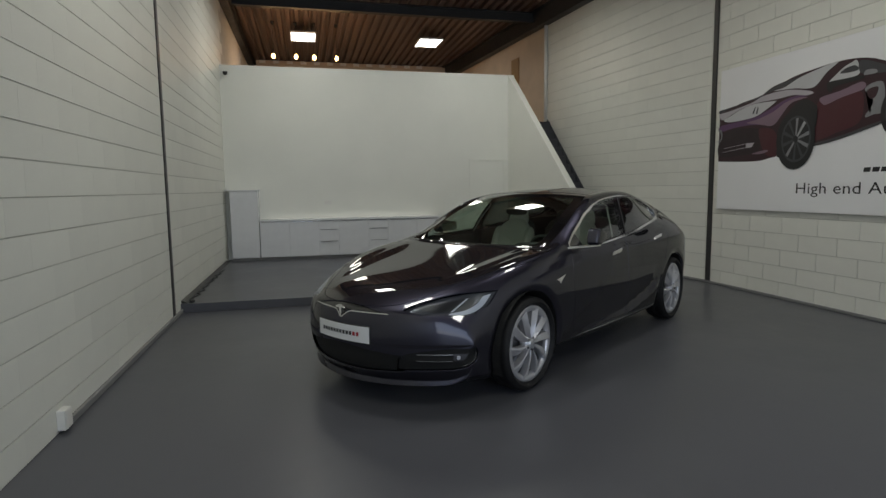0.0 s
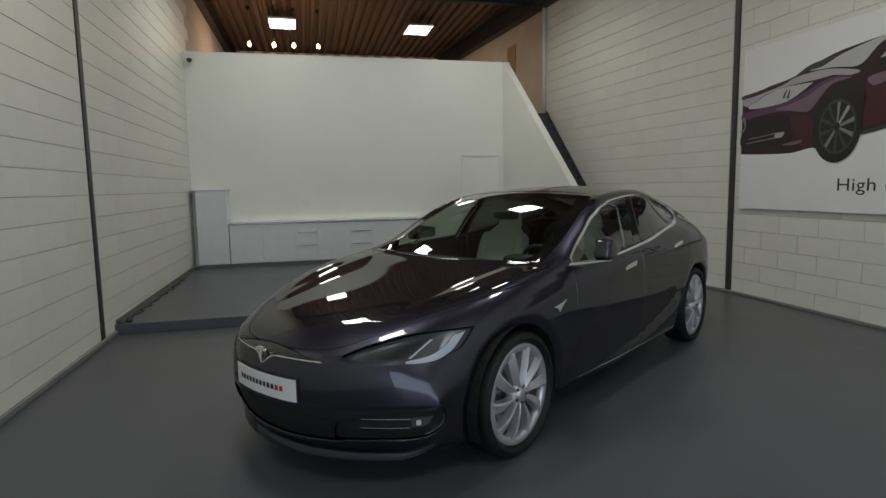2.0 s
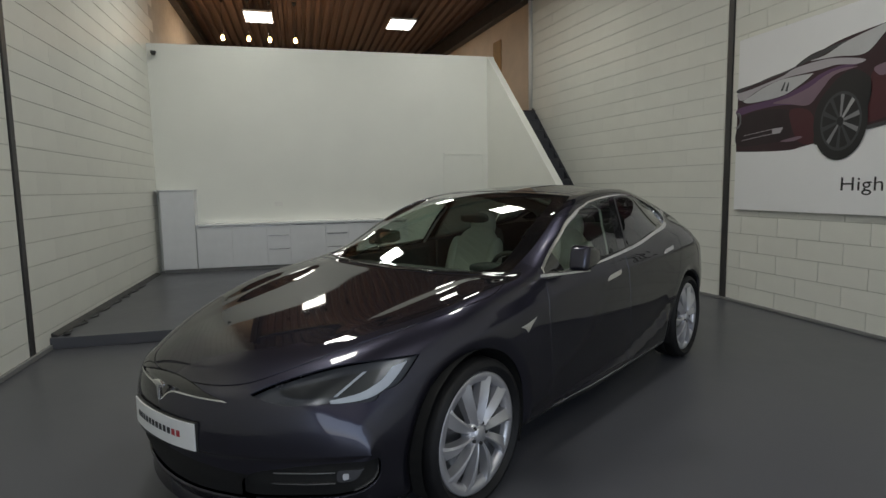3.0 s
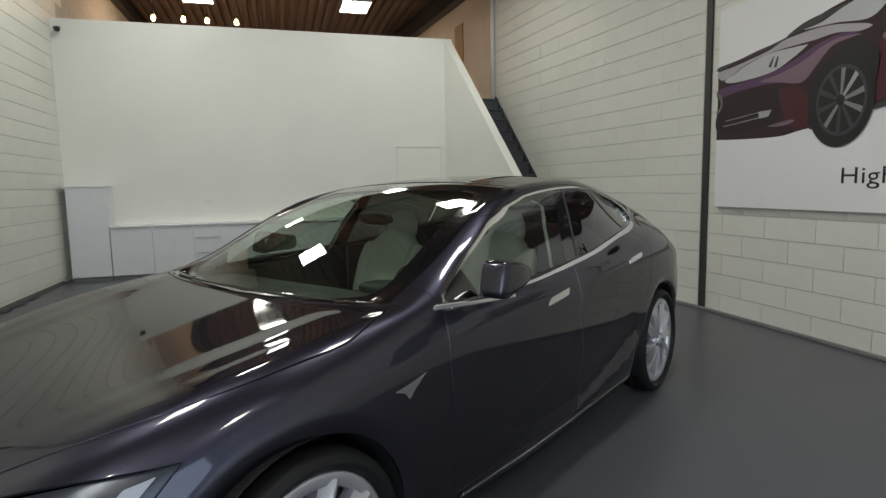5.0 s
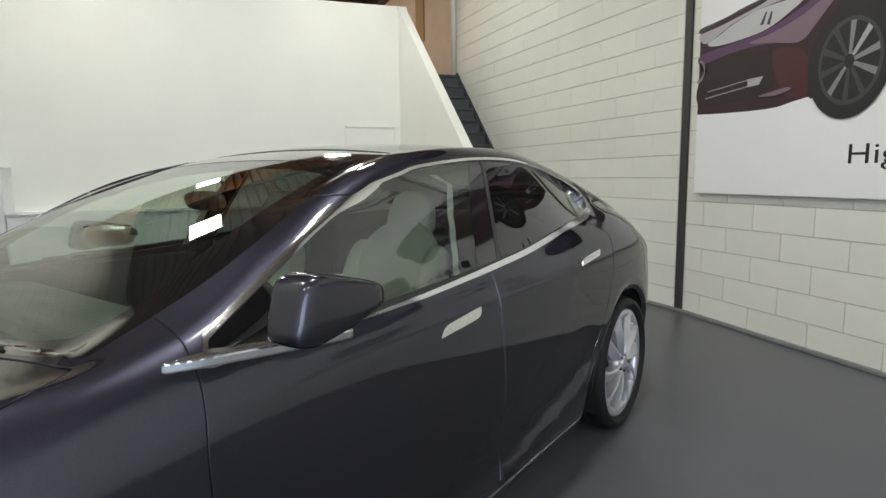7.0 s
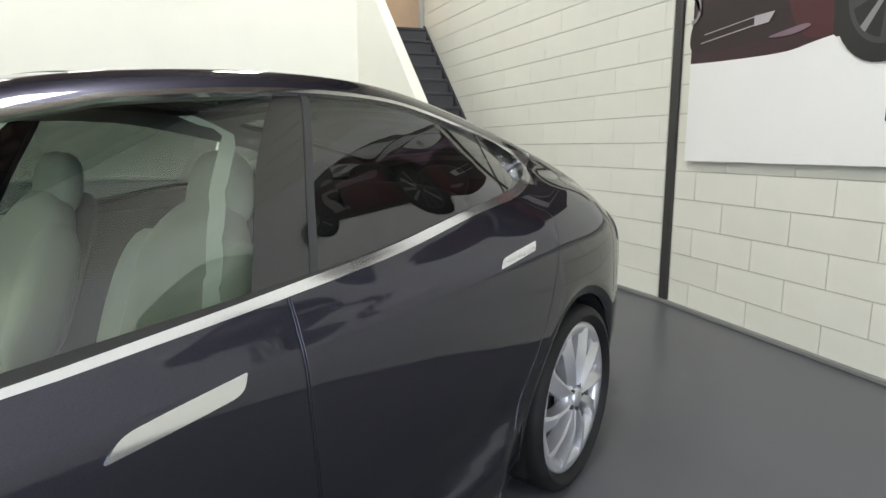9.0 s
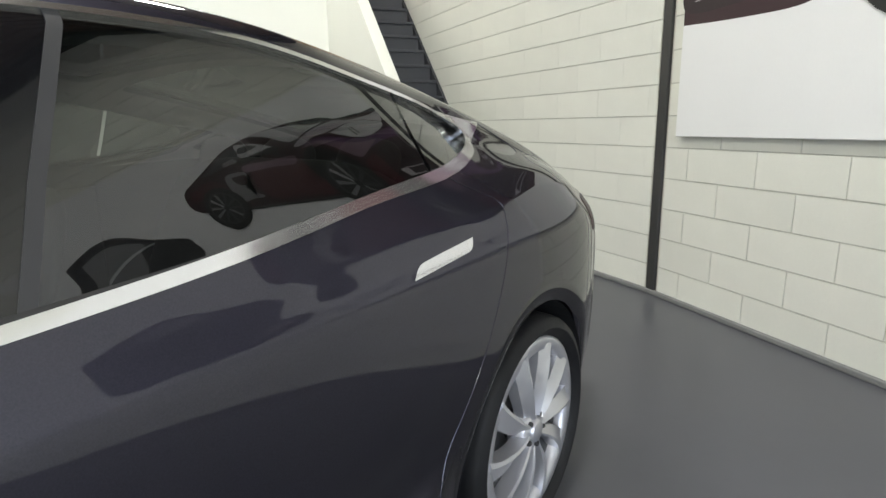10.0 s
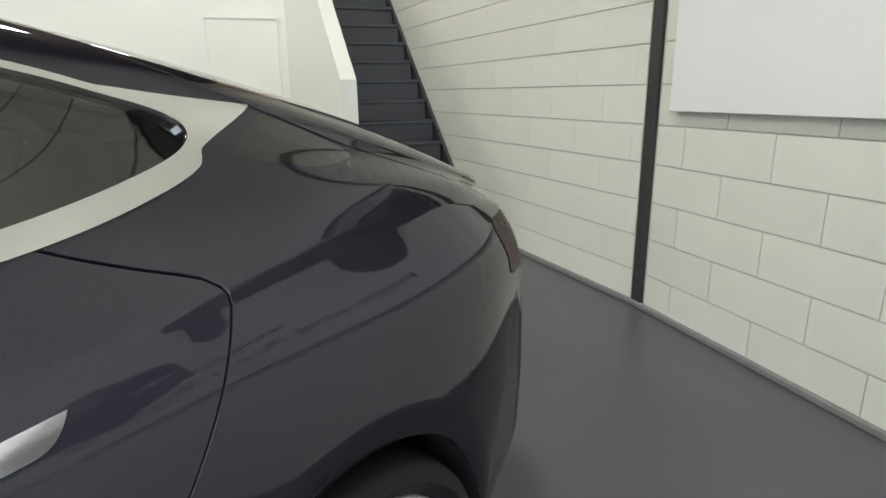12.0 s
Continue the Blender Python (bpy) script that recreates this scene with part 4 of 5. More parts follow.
for sign in (1, -1):
    lamp, rest = carve(rest, corner(HL, sign), .06)
    headlamp(SK.refine(lamp, lambda p: p[:, 0] * 0, 1, 1), sign)
    vent, rest = carve(rest, corner(IN, sign), .06)
    vent = SK.refine(vent, lambda p: p[:, 0] * 0, 1, 1)
    pocket = panel("intake", vent, M_LINER, lift=-.02, skirt=-.02, label="black side intake")
    for zz in (.356, .402):
        bright_blade(vent, sign, zz, pocket)
    FOG = loop([(-1.40, .404), (-1.40, .404), (-1.24, .402), (-1.24, .402), (-1.29, .362), (-1.33, .352), (-1.40, .352), (-1.40, .352)], 5)
    fog, vent2 = SK.cut(vent, lambda p: inside(FOG, sign * p[:, 1] - p[:, 0], p[:, 2]))
    fog_lamp = panel("fog_lamp", fog, M_LAMPHOUSE, pocket, lift=-.014, skirt=.02, label="small clear fog lamp")
    bulb, _ = SK.cut(fog, lambda p: np.hypot(sign * p[:, 1] - p[:, 0] + 1.35, p[:, 2] - .378) - .018)
    panel("fog_bulb", bulb, M_DRL, fog_lamp, lift=-.010, skirt=.004)
    sweep, _ = SK.cut(vent2, lambda p: np.maximum(np.abs(inside(IN, sign * p[:, 1] - p[:, 0], p[:, 2]) + .014) - .0024, np.maximum(p[:, 2] - .40, -1.31 - (sign * p[:, 1] - p[:, 0]))))
    panel("blade", sweep, M_TRIM, pocket, lift=-.006, skirt=.01, label="curved chrome blade")
    tail, rest = carve(rest, corner(TL, sign, -1), .05)
    panel("tail_lamp", tail, M_RED, lift=.002, skirt=.01, label="dark red tail lamp")

SLOT = loop([(-.40, .662), (-.40, .662), (-.2, .698), (0, .710), (.2, .698), (.40, .662), (.40, .662), (.2, .662), (.07, .655), (0, .612), (-.07, .655), (-.2, .662)], 6)
slot, rest = carve(rest, lambda p: np.maximum(inside(SLOT, p[:, 1], p[:, 2]), 1.9 - p[:, 0]), .05, 3)
panel("nose_slot", slot, M_GLOSSBLACK, lift=-.008, skirt=-.008, label="gloss black nose slot")
slot = SK.refine(slot, lambda p: p[:, 0] * 0, 1, 1)
lip, _ = SK.cut(slot, lambda p: -.006 - inside(SLOT, p[:, 1], p[:, 2]) + 10 * np.clip(p[:, 2] - .668, 0, 1))
panel("nose_lip", lip, M_TRIM, lift=.002, skirt=.01, label="thin chrome lip")
GR = loop([(-.52, .39), (-.3, .412), (0, .437), (.3, .412), (.52, .39), (.52, .39), (.5, .285), (.3, .262), (0, .252), (-.3, .262), (-.5, .285)], 6)
grille, rest = carve(rest, lambda p: np.maximum(inside(GR, p[:, 1], p[:, 2]), 1.9 - p[:, 0]), .05)
panel("lower_grille", grille, M_LINER, lift=-.02, skirt=-.02, label="black lower grille")

# flush door handles and fender badges
for sign in (1, -1):
    for pts in ([(.105, .879), (.105, .879), (.08, .905), (.03, .915), (-.125, .93), (-.125, .93), (-.108, .902), (-.06, .893)], [(-.95, .947), (-.95, .947), (-.975, .969), (-1.02, .977), (-1.195, .993), (-1.195, .993), (-1.172, .969), (-1.12, .962)]):
        h, rest = carve(rest, side_left(loop(pts, 5), sign), .04, 3)
        panel("door_handle", h, M_TRIM, lift=.003, skirt=.01, label="flush chrome door handle")
    badge, rest = carve(rest, side_left(loop([(1.135, .79), (1.135, .79), (1.05, .802), (.975, .818), (.975, .818), (1.04, .775), (1.07, .752), (1.09, .775)], 4), sign), .04, 3)
    panel("side_badge", badge, M_CHROME, lift=.004, skirt=.008, label="small wedge-shaped chrome side badge")

# lower sill trim
low_sill, rest = SK.cut(rest, lambda p: np.maximum(np.maximum(p[:, 2] - .262, np.abs(p[:, 0] + .02) - 1.04), .75 - np.abs(p[:, 1])))
panel("sill", low_sill, M_BLACKP, label="black sill moulding")
sill_line, rest = SK.cut(rest, lambda p: np.maximum(np.maximum(p[:, 2] - .270, np.abs(p[:, 0] + .1) - .86), .75 - np.abs(p[:, 1])))
panel("sill_strip", sill_line, M_TRIM, lift=.002, skirt=.004, label="thin chrome sill strip")

# liner behind the gaps, its dark grey lifted to suggest highlights on the panel edges
panel("liner", rest, M_SEAM, lift=-.012, label="inner shell behind the panel gaps, lightened for edge highlights")
lining, _ = SK.cut(rest, lambda p: np.maximum(np.interp(p[:, 0], (-1.5, -.9, .4, .8), (1.14, 1.10, 1.05, 1.02)) - p[:, 2], np.abs(p[:, 0] + .65) - 1.4))
panel("headliner", lining, M_HEADLINER, lift=-.03, label="light grey roof and pillar lining")


def split_off(polys, f, gap=.0019):
    """What lies within f, and the rest, with an open gap between."""
    got, out = SK.cut(polys, lambda p: f(p) + gap)
    _, out = SK.cut(out, lambda p: f(p) - gap)
    return got, out


HOOD = loop(mirrored([(2.43, 0), (2.40, .22), (2.32, .39), (2.17, .51), (2.0, .61), (1.83, .70), (1.743, .747), (1.542, .819), (1.282, .858), (1.124, .835), (1.0, .785), (1.005, .74), (1.055, .55), (1.085, .3), (1.1, 0)]), 6)
hood, rest = split_off(rest, above(HOOD, .62), .0032)
panel("bonnet", hood, M_PAINT, skirt=.009, roll=.0012, label="smooth dark grey bonnet")
BUMP = loop([(-1.19, .62), (-1.19, .62), (-3, .60), (-3, .60), (-3, 0), (-3, 0), (-1.0, 0), (-1.0, 0), (-1.0, .45), (-1.0, .45), (-1.12, .56)], 6)
for sign in (1, -1):
    FD = loop([(.83, 1.3), (.83, 1.3), (.826, .97), (.84, .8), (.825, .5), (.815, .3), (.815, .3), (.4, .292), (-.235, .292), (-.235, .292), (-.243, .6), (-.24, .8), (-.24, 1.3), (-.24, 1.3)], 5)
    fd, rest = split_off(rest, side_left(FD, sign))
    panel("front_door", fd, M_PAINT, skirt=.009, roll=.0014, label="dark grey front door")
    RD = loop([(-.246, 1.3), (-.246, 1.3), (-.246, .8), (-.249, .6), (-.241, .292), (-.241, .292), (-.91, .295), (-.91, .295), (-.955, .4), (-1.01, .54), (-1.12, .68), (-1.24, .82), (-1.32, .918), (-1.38, 1.012),
               (-1.39, 1.045), (-1.365, 1.066), (-1.31, 1.087), (-1.231, 1.123), (-1.205, 1.15), (-1.2, 1.3), (-1.2, 1.3)], 5)
    rd, rest = split_off(rest, side_left(RD, sign))
    panel("rear_door", rd, M_PAINT, skirt=.009, roll=.0014, label="dark grey rear door")
HATCH = loop(mirrored([(-2.41, 0), (-2.39, .4), (-2.34, .66), (-2.18, .72), (-1.95, .715), (-1.79, .705), (-1.69, .69), (-1.59, .672), (-1.49, .652), (-1.3, .61), (-1.12, .585), (-1.12, .585), (-1.115, .3), (-1.11, 0)]), 6)
hatch, rest = split_off(rest, above(HATCH, .95))
panel("tailgate", hatch, M_PAINT, skirt=.009, roll=.0012, label="dark grey tailgate")
panel("body", rest, M_PAINT, skirt=.009, roll=.0014, label="dark grey metallic painted body shell")

# wheel wells
for ax in (1.465, -1.51):
    for sign in (1, -1):
        bm = bmesh.new()
        n = 28
        rows = [[bm.verts.new((ax + .39 * math.cos(a), sign * yy, .36 + .39 * math.sin(a))) for a in np.linspace(-.45, math.pi + .45, n)] for yy in (.58, .80, .925)]
        for a, b in zip(rows, rows[1:]):
            for k in range(n - 1):
                bm.faces.new((a[k], a[k + 1], b[k + 1], b[k]))
        bm.faces.new(rows[0])
        part("wheel_well", bm, M_LINER, car, "black wheel well")


# ---- wheels ----
def spoke_mesh():
    """One petal-shaped blade with a sharp ridge: narrow at the hub, broad where it joins the rim's flat band."""
    bm = bmesh.new()
    rows = []
    for k in range(11):
        t = k / 10
        r = .046 + .218 * t
        mid = .13 * t ** 1.5
        wide = float(np.interp(t, (0, .25, .6, .85, 1), (.024, .035, .054, .06, .076)))
        lead, trail = .40 * wide / r, .60 * wide / r
        y = .036 - .006 * t + .012 * math.sin(math.pi * min(1, t))
        row = []
        for off, dy in ((-trail, -.05), (-trail, -.022 + .016 * t), (-trail * .45, -.010 + .006 * t), (lead * .5, .008), (lead, .004), (lead, -.045)):
            a = mid + off
            row.append(bm.verts.new((r * math.cos(a), y + dy, r * math.sin(a))))
        rows.append(row)
    for a, b in zip(rows, rows[1:]):
        for k in range(5):
            bm.faces.new((a[k], a[k + 1], b[k + 1], b[k]))
    bm.faces.new(rows[0][::-1])
    bm.faces.new(rows[-1])
    bmesh.ops.recalc_face_normals(bm, faces=bm.faces)
    return bm


SPOKE = bpy.data.meshes.new("spoke")
_bm = spoke_mesh()
_bm.to_mesh(SPOKE)
_bm.free()
SPOKE.materials.append(M_ALLOY)
SPOKE.shade_smooth()
SPOKE.set_sharp_from_angle(angle=radians(24))


def wheel(x, y, turned):
    rim = part("wheel", moved(lathe([(.247, -.15), (.262, -.15), (.262, .0), (.278, .012), (.285, .022), (.285, .030), (.278, .034), (.245, .031), (.238, .014), (.233, -.02), (.222, -.15), (.247, -.15)], 56), pose(0, 0, 0, -90, 0, 0)), M_ALLOY, car, "silver alloy wheel with ten broad swept blades", smooth=True)
    tyre = lathe([(.262, -.155), (.30, -.172), (.335, -.168), (.346, -.15), (.352, -.12), (.347, -.116), (.347, -.11), (.352, -.106), (.352, -.054), (.347, -.05), (.347, -.044), (.352, -.04), (.35, .01), (.346, .032), (.336, .046), (.318, .052), (.316, .054), (.312, .054), (.310, .052), (.298, .044), (.288, .032), (.284, .02)], 64)
    part("tyre", moved(tyre, pose(0, -.0, 0, -90, 0, 0)), M_TYRE, rim, "black road tyre", smooth=True)
    part("barrel", moved(lathe([(.0, -.06), (.2, -.06), (.222, -.075), (.230, -.03), (.231, .0)], 40), pose(0, 0, 0, -90, 0, 0)), M_ALLOY_IN, rim, smooth=True)
    part("brake_disc", moved(lathe([(.06, -.05), (.06, -.036), (.178, -.036), (.178, -.05)], 40), pose(0, 0, 0, -90, 0, 0)), M_DISC, rim, "steel brake disc")
    part("hub", moved(lathe([(.07, -.02), (.068, .024), (.060, .034), (.036, .034), (.034, .044), (.028, .048), (0, .049)], 30), pose(0, 0, 0, -90, 0, 0)), M_ALLOY, rim, "silver hub with cap", smooth=True)
    for k in range(10):
        ob = new("spoke", SPOKE)
        ob.parent = rim
        ob.matrix_basis = pose(0, 0, 0, 0, 36 * k + 8, 0)
    for k in range(5):
        a = math.radians(72 * k + 44)
        part("lug_nut", moved(lathe([(.009, .0), (.009, .016), (.007, .02), (0, .02)], 8), pose(.049 * math.cos(a), .024, .049 * math.sin(a), -90, 0, 0)), M_STEEL_DARK, rim)
    rim.matrix_basis = pose(x, y, .352, 0, 0, 180 if turned else 0)
    return rim


for x, y in ((1.455, .888), (-1.515, .898)):
    wheel(x, y, False)
    wheel(x, -y, True)

# ---- plate, badge, mirrors, wipers ----
def bent(y0, y1, z0, z1, out, thick, n=10):
    """A thin sheet bent to the bumper's curve."""
    bm = bmesh.new()
    rows = []
    for y in np.linspace(y0, y1, n + 1):
        x = 2.503 - .5 * (abs(y) / .95) ** 2.2 + out
        rows.append([bm.verts.new(c) for c in ((x, y, z0), (x, y, z1), (x - thick, y, z1), (x - thick, y, z0))])
    for a, b in zip(rows, rows[1:]):
        for k in range(4):
            bm.faces.new((a[k], b[k], b[(k + 1) % 4], a[(k + 1) % 4]))
    bm.faces.new(rows[0])
    bm.faces.new(rows[-1][::-1])
    bmesh.ops.recalc_face_normals(bm, faces=bm.faces)
    return bm


plate = part("number_plate", bent(-.24, .28, .462, .574, .012, .006), M_PLATE, car, "white plate with a row of dark and red marks")
for k in range(12):
    part("mark", bent(-.18 + k * .0325, -.18 + k * .0325 + .021, .506, .532, .0138, .0012, 2), M_INK_RED if k > 9 else M_INK, plate)
part("plate_holder", bent(-.243, .283, .458, .577, .0055, .012), M_BLACKP, car)
badge = prism([(-.05, .690), (-.02, .70), (.02, .70), (.05, .690), (.042, .676), (.015, .681), (.004, .612), (-.004, .612), (-.015, .681), (-.042, .676)], .014, "yz", 2.478, .002)
part("nose_badge", badge, M_TRIM, car, "small chrome wedge badge")


def door_mirror(sign, back=0.0, tuck=0.0):
    """Folded against the door, the shell pointing back."""
    shell = puff(.142, .055, .07, 5.5, 36, 20)
    for v in shell.verts:
        t = v.co.x / .142
        v.co.z = v.co.z * (1 - .30 * max(0, .6 - t) / 1.6) + .012 * t + (.012 * max(0, -t) if v.co.z < 0 else -.012 * max(0, -t))
        if v.co.z < 0:
            v.co.z *= 1 - .6 * max(0, (.6 - t) / 1.6)
        v.co.y *= 1 - .3 * max(0, -t) ** 2
        v.co.x -= .02 * (v.co.z / .07) * max(0, t)
    mir = part("door_mirror", moved(shell, pose(.60 + back, sign * (1.035 - tuck), 1.09, 0, 0, 6 * sign)), M_PAINT, car, "dark grey door mirror folded against the window", smooth=True)
    part("mirror_glass", moved(puff(.11, .004, .05, 4), pose(.60 + back, sign * (.979 - tuck), 1.09, 0, 0, 6 * sign)), M_CHROME, mir, "mirror glass", smooth=True)
    arm = prism(loop([(.905, .92 * sign), (.905, .92 * sign), (.82, .955 * sign), (.70, .995 * sign), (.58, 1.03 * sign), (.54, 1.03 * sign), (.56, 1.0 * sign), (.70, .955 * sign), (.80, .905 * sign), (.80, .905 * sign)], 5), .022, "xy", 1.005, .005)
    part("mirror_foot", moved(arm, pose(back, -sign * tuck, 0)) if back else arm, M_TRIM, mir, "chrome mirror foot")
    return mir


door_mirror(1)
door_mirror(-1, -.42, .045)
for y0, y1 in ((.55, -.08), (-.10, -.60)):
    pts = [(1.065 - .06 * (yy / .7) ** 2, yy, float(TOP[0](1.065)) + .006 + .004 * (yy / .7) ** 2) for yy in np.linspace(y0, y1, 9)]
    w = part("wiper", tube(pts, .005, 6), M_BLACKP, car, "black wiper blade")


# ---- cabin ----
def seat(y, dx=0.0):
    ob = part("seat", moved(puff(.26, .245, .085, 3.6), pose(.02, y, .60, 0, -6, 0)), M_LEATHER, car, "cream leather front seat", smooth=True)
    back = puff(.07, .235, .285, 2.8)
    for v in back.verts:
        v.co.y *= 1 - .38 * max(0, v.co.z / .285) ** 2
        v.co.x += .02 * abs(v.co.y / .2) ** 2
    part("backrest", moved(back, pose(-.27, y, .90, 0, -20, 0)), M_LEATHER, ob, smooth=True)
    for s in (-1, 1):
        part("bolster", moved(puff(.075, .05, .23, 2.6, 16, 12), pose(-.23, y + s * .2, .86, 0, -20, 0)), M_LEATHER, ob, smooth=True)
        part("thigh_bolster", moved(puff(.22, .045, .05, 2.6, 16, 10), pose(.04, y + s * .215, .655, 0, -6, 0)), M_LEATHER, ob, smooth=True)
    head = puff(.05, .115, .10, 2.8)
    for v in head.verts:
        v.co.y *= 1 - .18 * (v.co.z / .105)
    part("headrest", moved(head, pose(-.385, y, 1.185, 0, -12, 0)), M_LEATHER, ob, smooth=True)
    part("seat_back", moved(puff(.012, .2, .27, 4), pose(-.345, y, .90, 0, -20, 0)), M_DASH, ob, "black seat back shell", smooth=True)
    ob.location.x = dx
    return ob


seat(.37, -.08)
seat(-.37, .02)
bench = part("rear_bench", moved(puff(.26, .62, .09, 4.0, 40), pose(-.98, 0, .60, 0, -5, 0)), M_SHADEHIDE, car, "leather rear bench, darkened for the cabin shade", smooth=True)
part("backrest", moved(puff(.08, .60, .30, 4.0, 40), pose(-1.30, 0, .86, 0, -24, 0)), M_SHADEHIDE, bench, smooth=True)
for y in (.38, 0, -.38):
    part("headrest", moved(puff(.05, .12, .075, 2.8), pose(-1.43, y, 1.14, 0, -18, 0)), M_SHADEHIDE, bench, smooth=True)
dash = prism(loop([(.93, .93), (.75, .965), (.56, .945), (.50, .90), (.52, .82), (.60, .62), (.95, .55)], 5), 1.56, "xz", -.78, 0)
part("dashboard", dash, M_DASH, car, "black dashboard", smooth=False)
part("touch_screen", box(.485, .50, -.13, .13, .62, .93, .004), M_GLOSSBLACK, car, "large upright black screen")
part("instrument_hood", moved(puff(.09, .19, .035, 3), pose(.52, .37, .965)), M_DASH, car, smooth=True)
ring = [(.30 + .06 * math.sin(a), .37 + .18 * math.cos(a), .88 + .17 * math.sin(a)) for a in np.linspace(0, 2 * math.pi, 33)[:-1]]
sw = part("steering_wheel", tube(ring, .016, 10, True), M_DASH, car, "black leather steering wheel", smooth=True)
part("wheel_boss", moved(puff(.03, .07, .06, 2.6), pose(.32, .37, .87, 0, -20, 0)), M_DASH, sw, smooth=True)
part("wheel_spoke", join(box(.30, .315, .20, .54, .86, .885, .004), box(.285, .30, .355, .385, .73, .86, .004)), M_DASH, sw)
part("centre_console", box(-.5, .55, -.1, .1, .35, .66, .02, 2), M_DASH, car, "black centre console")
part("cabin_floor", box(-1.75, 1.0, -.84, .84, .30, .33), M_DASH, car, "black cabin carpet")
part("parcel_shelf", box(-2.1, -1.42, -.68, .68, .96, .985, .004), M_DASH, car, "black parcel shelf")
part("bulkhead", box(.93, .95, -.8, .8, .33, .93), M_DASH, car)
part("interior_mirror", moved(puff(.02, .12, .035, 3.2), pose(.25, 0, 1.27, 0, 15, 0)), M_BLACKP, car, "black interior mirror", smooth=True)
for sign in (1, -1):
    part("door_card", join(box(-.2, .80, sign * .855 - .01, sign * .855 + .01, .33, .985, .006), box(-1.15, -.28, sign * .83 - .01, sign * .83 + .01, .33, 1.03, .006)), M_DASH, car, "black door card")
    part("arm_rest", box(-.1, .45, sign * .80 - .045, sign * .80 + .045, .70, .76, .015, 2), M_LEATHER, car, "cream arm rest")
    strip, _ = SK.cut([q for q in front_pane if SK.p[q[0]][1] * sign > 0], lambda p: np.abs(p[:, 0] - post_front(p) - .045 - 2.5 * np.clip(p[:, 2] - 1.34, 0, 1)) - .018)
    panel("post_cover", strip, M_HEADLINER, lift=-.06, label="cream inner post cover")


# ---- poster on the east wall ----
poster = empty("poster", pose(WALL_R - .052, 7.98, 1.155), label="large white canvas print of a purple saloon car with a slogan", category="poster")
part("canvas", box(0, .04, -6.2, 0, 0, 2.01, .004), M_CANVAS, poster)


def ink(name, colour):
    return material("print_" + name, colour, .5, vary=.06, scale=4)


INKS = {"wine": ink("wine", (.018, .007, .010)), "maroon": ink("maroon", (.030, .008, .013)), "mauve": ink("mauve", (.20, .13, .17)), "pale": ink("pale", (.42, .39, .42)), "purple": ink("purple", (.10, .045, .11)), "glass": ink("glass", (.50, .50, .51)),
        "red": ink("red", (.062, .010, .016)), "black": ink("black", (.012, .012, .013)), "silver": ink("silver", (.38, .38, .39)), "grey": ink("grey", (.22, .22, .23)), "slate": ink("slate", (.045, .045, .05))}


def printed(outline, colour, layer, smooth=True, name="print"):
    """A flat patch of the print, on its own thin layer; u runs to the right as one faces it, v up."""
    pts = loop(outline, 6) if smooth else np.array(outline, float)
    bm = bmesh.new()
    bm.faces.new([bm.verts.new((-.0003 * layer, -u, v)) for u, v in pts])
    bmesh.ops.triangulate(bm, faces=bm.faces)
    return part(name, bm, INKS[colour], poster)


def ellipse(u, v, a, b, n=36):
    return [(u + a * math.cos(2 * math.pi * k / n), v + b * math.sin(2 * math.pi * k / n)) for k in range(n)]


def printed_wheel(u, v, a, b, layer):
    printed(ellipse(u, v, a, b), "black", layer, False)
    printed(ellipse(u + .01, v, a * .76, b * .76), "slate", layer + 1, False)
    printed(ellipse(u + .01, v, a * .68, b * .68), "black", layer + 2, False)
    for k in range(10):
        t = 2 * math.pi * k / 10 + .2
        c, s = math.cos(t), math.sin(t)
        printed([(u + .01 + a * (.12 * c - .04 * s), v + b * (.12 * s + .04 * c)), (u + .01 + a * (.68 * c - .10 * s), v + b * (.68 * s + .10 * c)),
                 (u + .01 + a * (.69 * c + .03 * s), v + b * (.69 * s - .03 * c)), (u + .01 + a * (.12 * c + .03 * s), v + b * (.12 * s - .03 * c))], ("grey", "silver", "grey", "slate", "slate", "slate", "grey", "slate", "slate", "grey")[k], layer + 3, False)


printed([(.005, .70), (.005, .70), (.35, .68), (.77, .67), (.98, .70), (1.3, .75), (1.66, .82), (2.2, .93), (2.45, 1.0), (2.66, 1.06), (2.82, 1.14), (2.88, 1.24), (2.87, 1.38), (2.82, 1.46), (2.72, 1.51), (2.6, 1.57), (2.3, 1.70),
         (1.99, 1.745), (1.64, 1.73), (1.25, 1.68), (.82, 1.545), (.42, 1.49), (.005, 1.40), (.005, 1.40)], "maroon", 1)
# lower body in deep red, then the lighter bonnet, wings, glass and bright work, each on its own layer
printed([(.02, 1.0), (.02, .78), (.4, .76), (.75, .80), (.8, .95), (.77, 1.09), (.5, 1.14), (.2, 1.13)], "wine", 2)
printed([(.78, 1.10), (1.0, 1.07), (1.10, .91), (1.09, .73), (.9, .75), (.79, .95)], "red", 3)
printed([(.02, 1.13), (.02, 1.21), (.3, 1.235), (.667, 1.262), (.96, 1.346), (1.137, 1.414), (1.345, 1.448), (1.52, 1.425), (1.27, 1.39), (1.09, 1.27), (.95, 1.15), (.6, 1.17), (.3, 1.16)], "purple", 4)
printed([(.01, 1.34), (.01, 1.39), (.235, 1.412), (.629, 1.472), (.82, 1.53), (1.17, 1.545), (1.45, 1.50), (1.6, 1.45), (1.5, 1.43), (1.3, 1.465), (1.1, 1.455), (.7, 1.45), (.38, 1.40), (.1, 1.30)], "pale", 5)
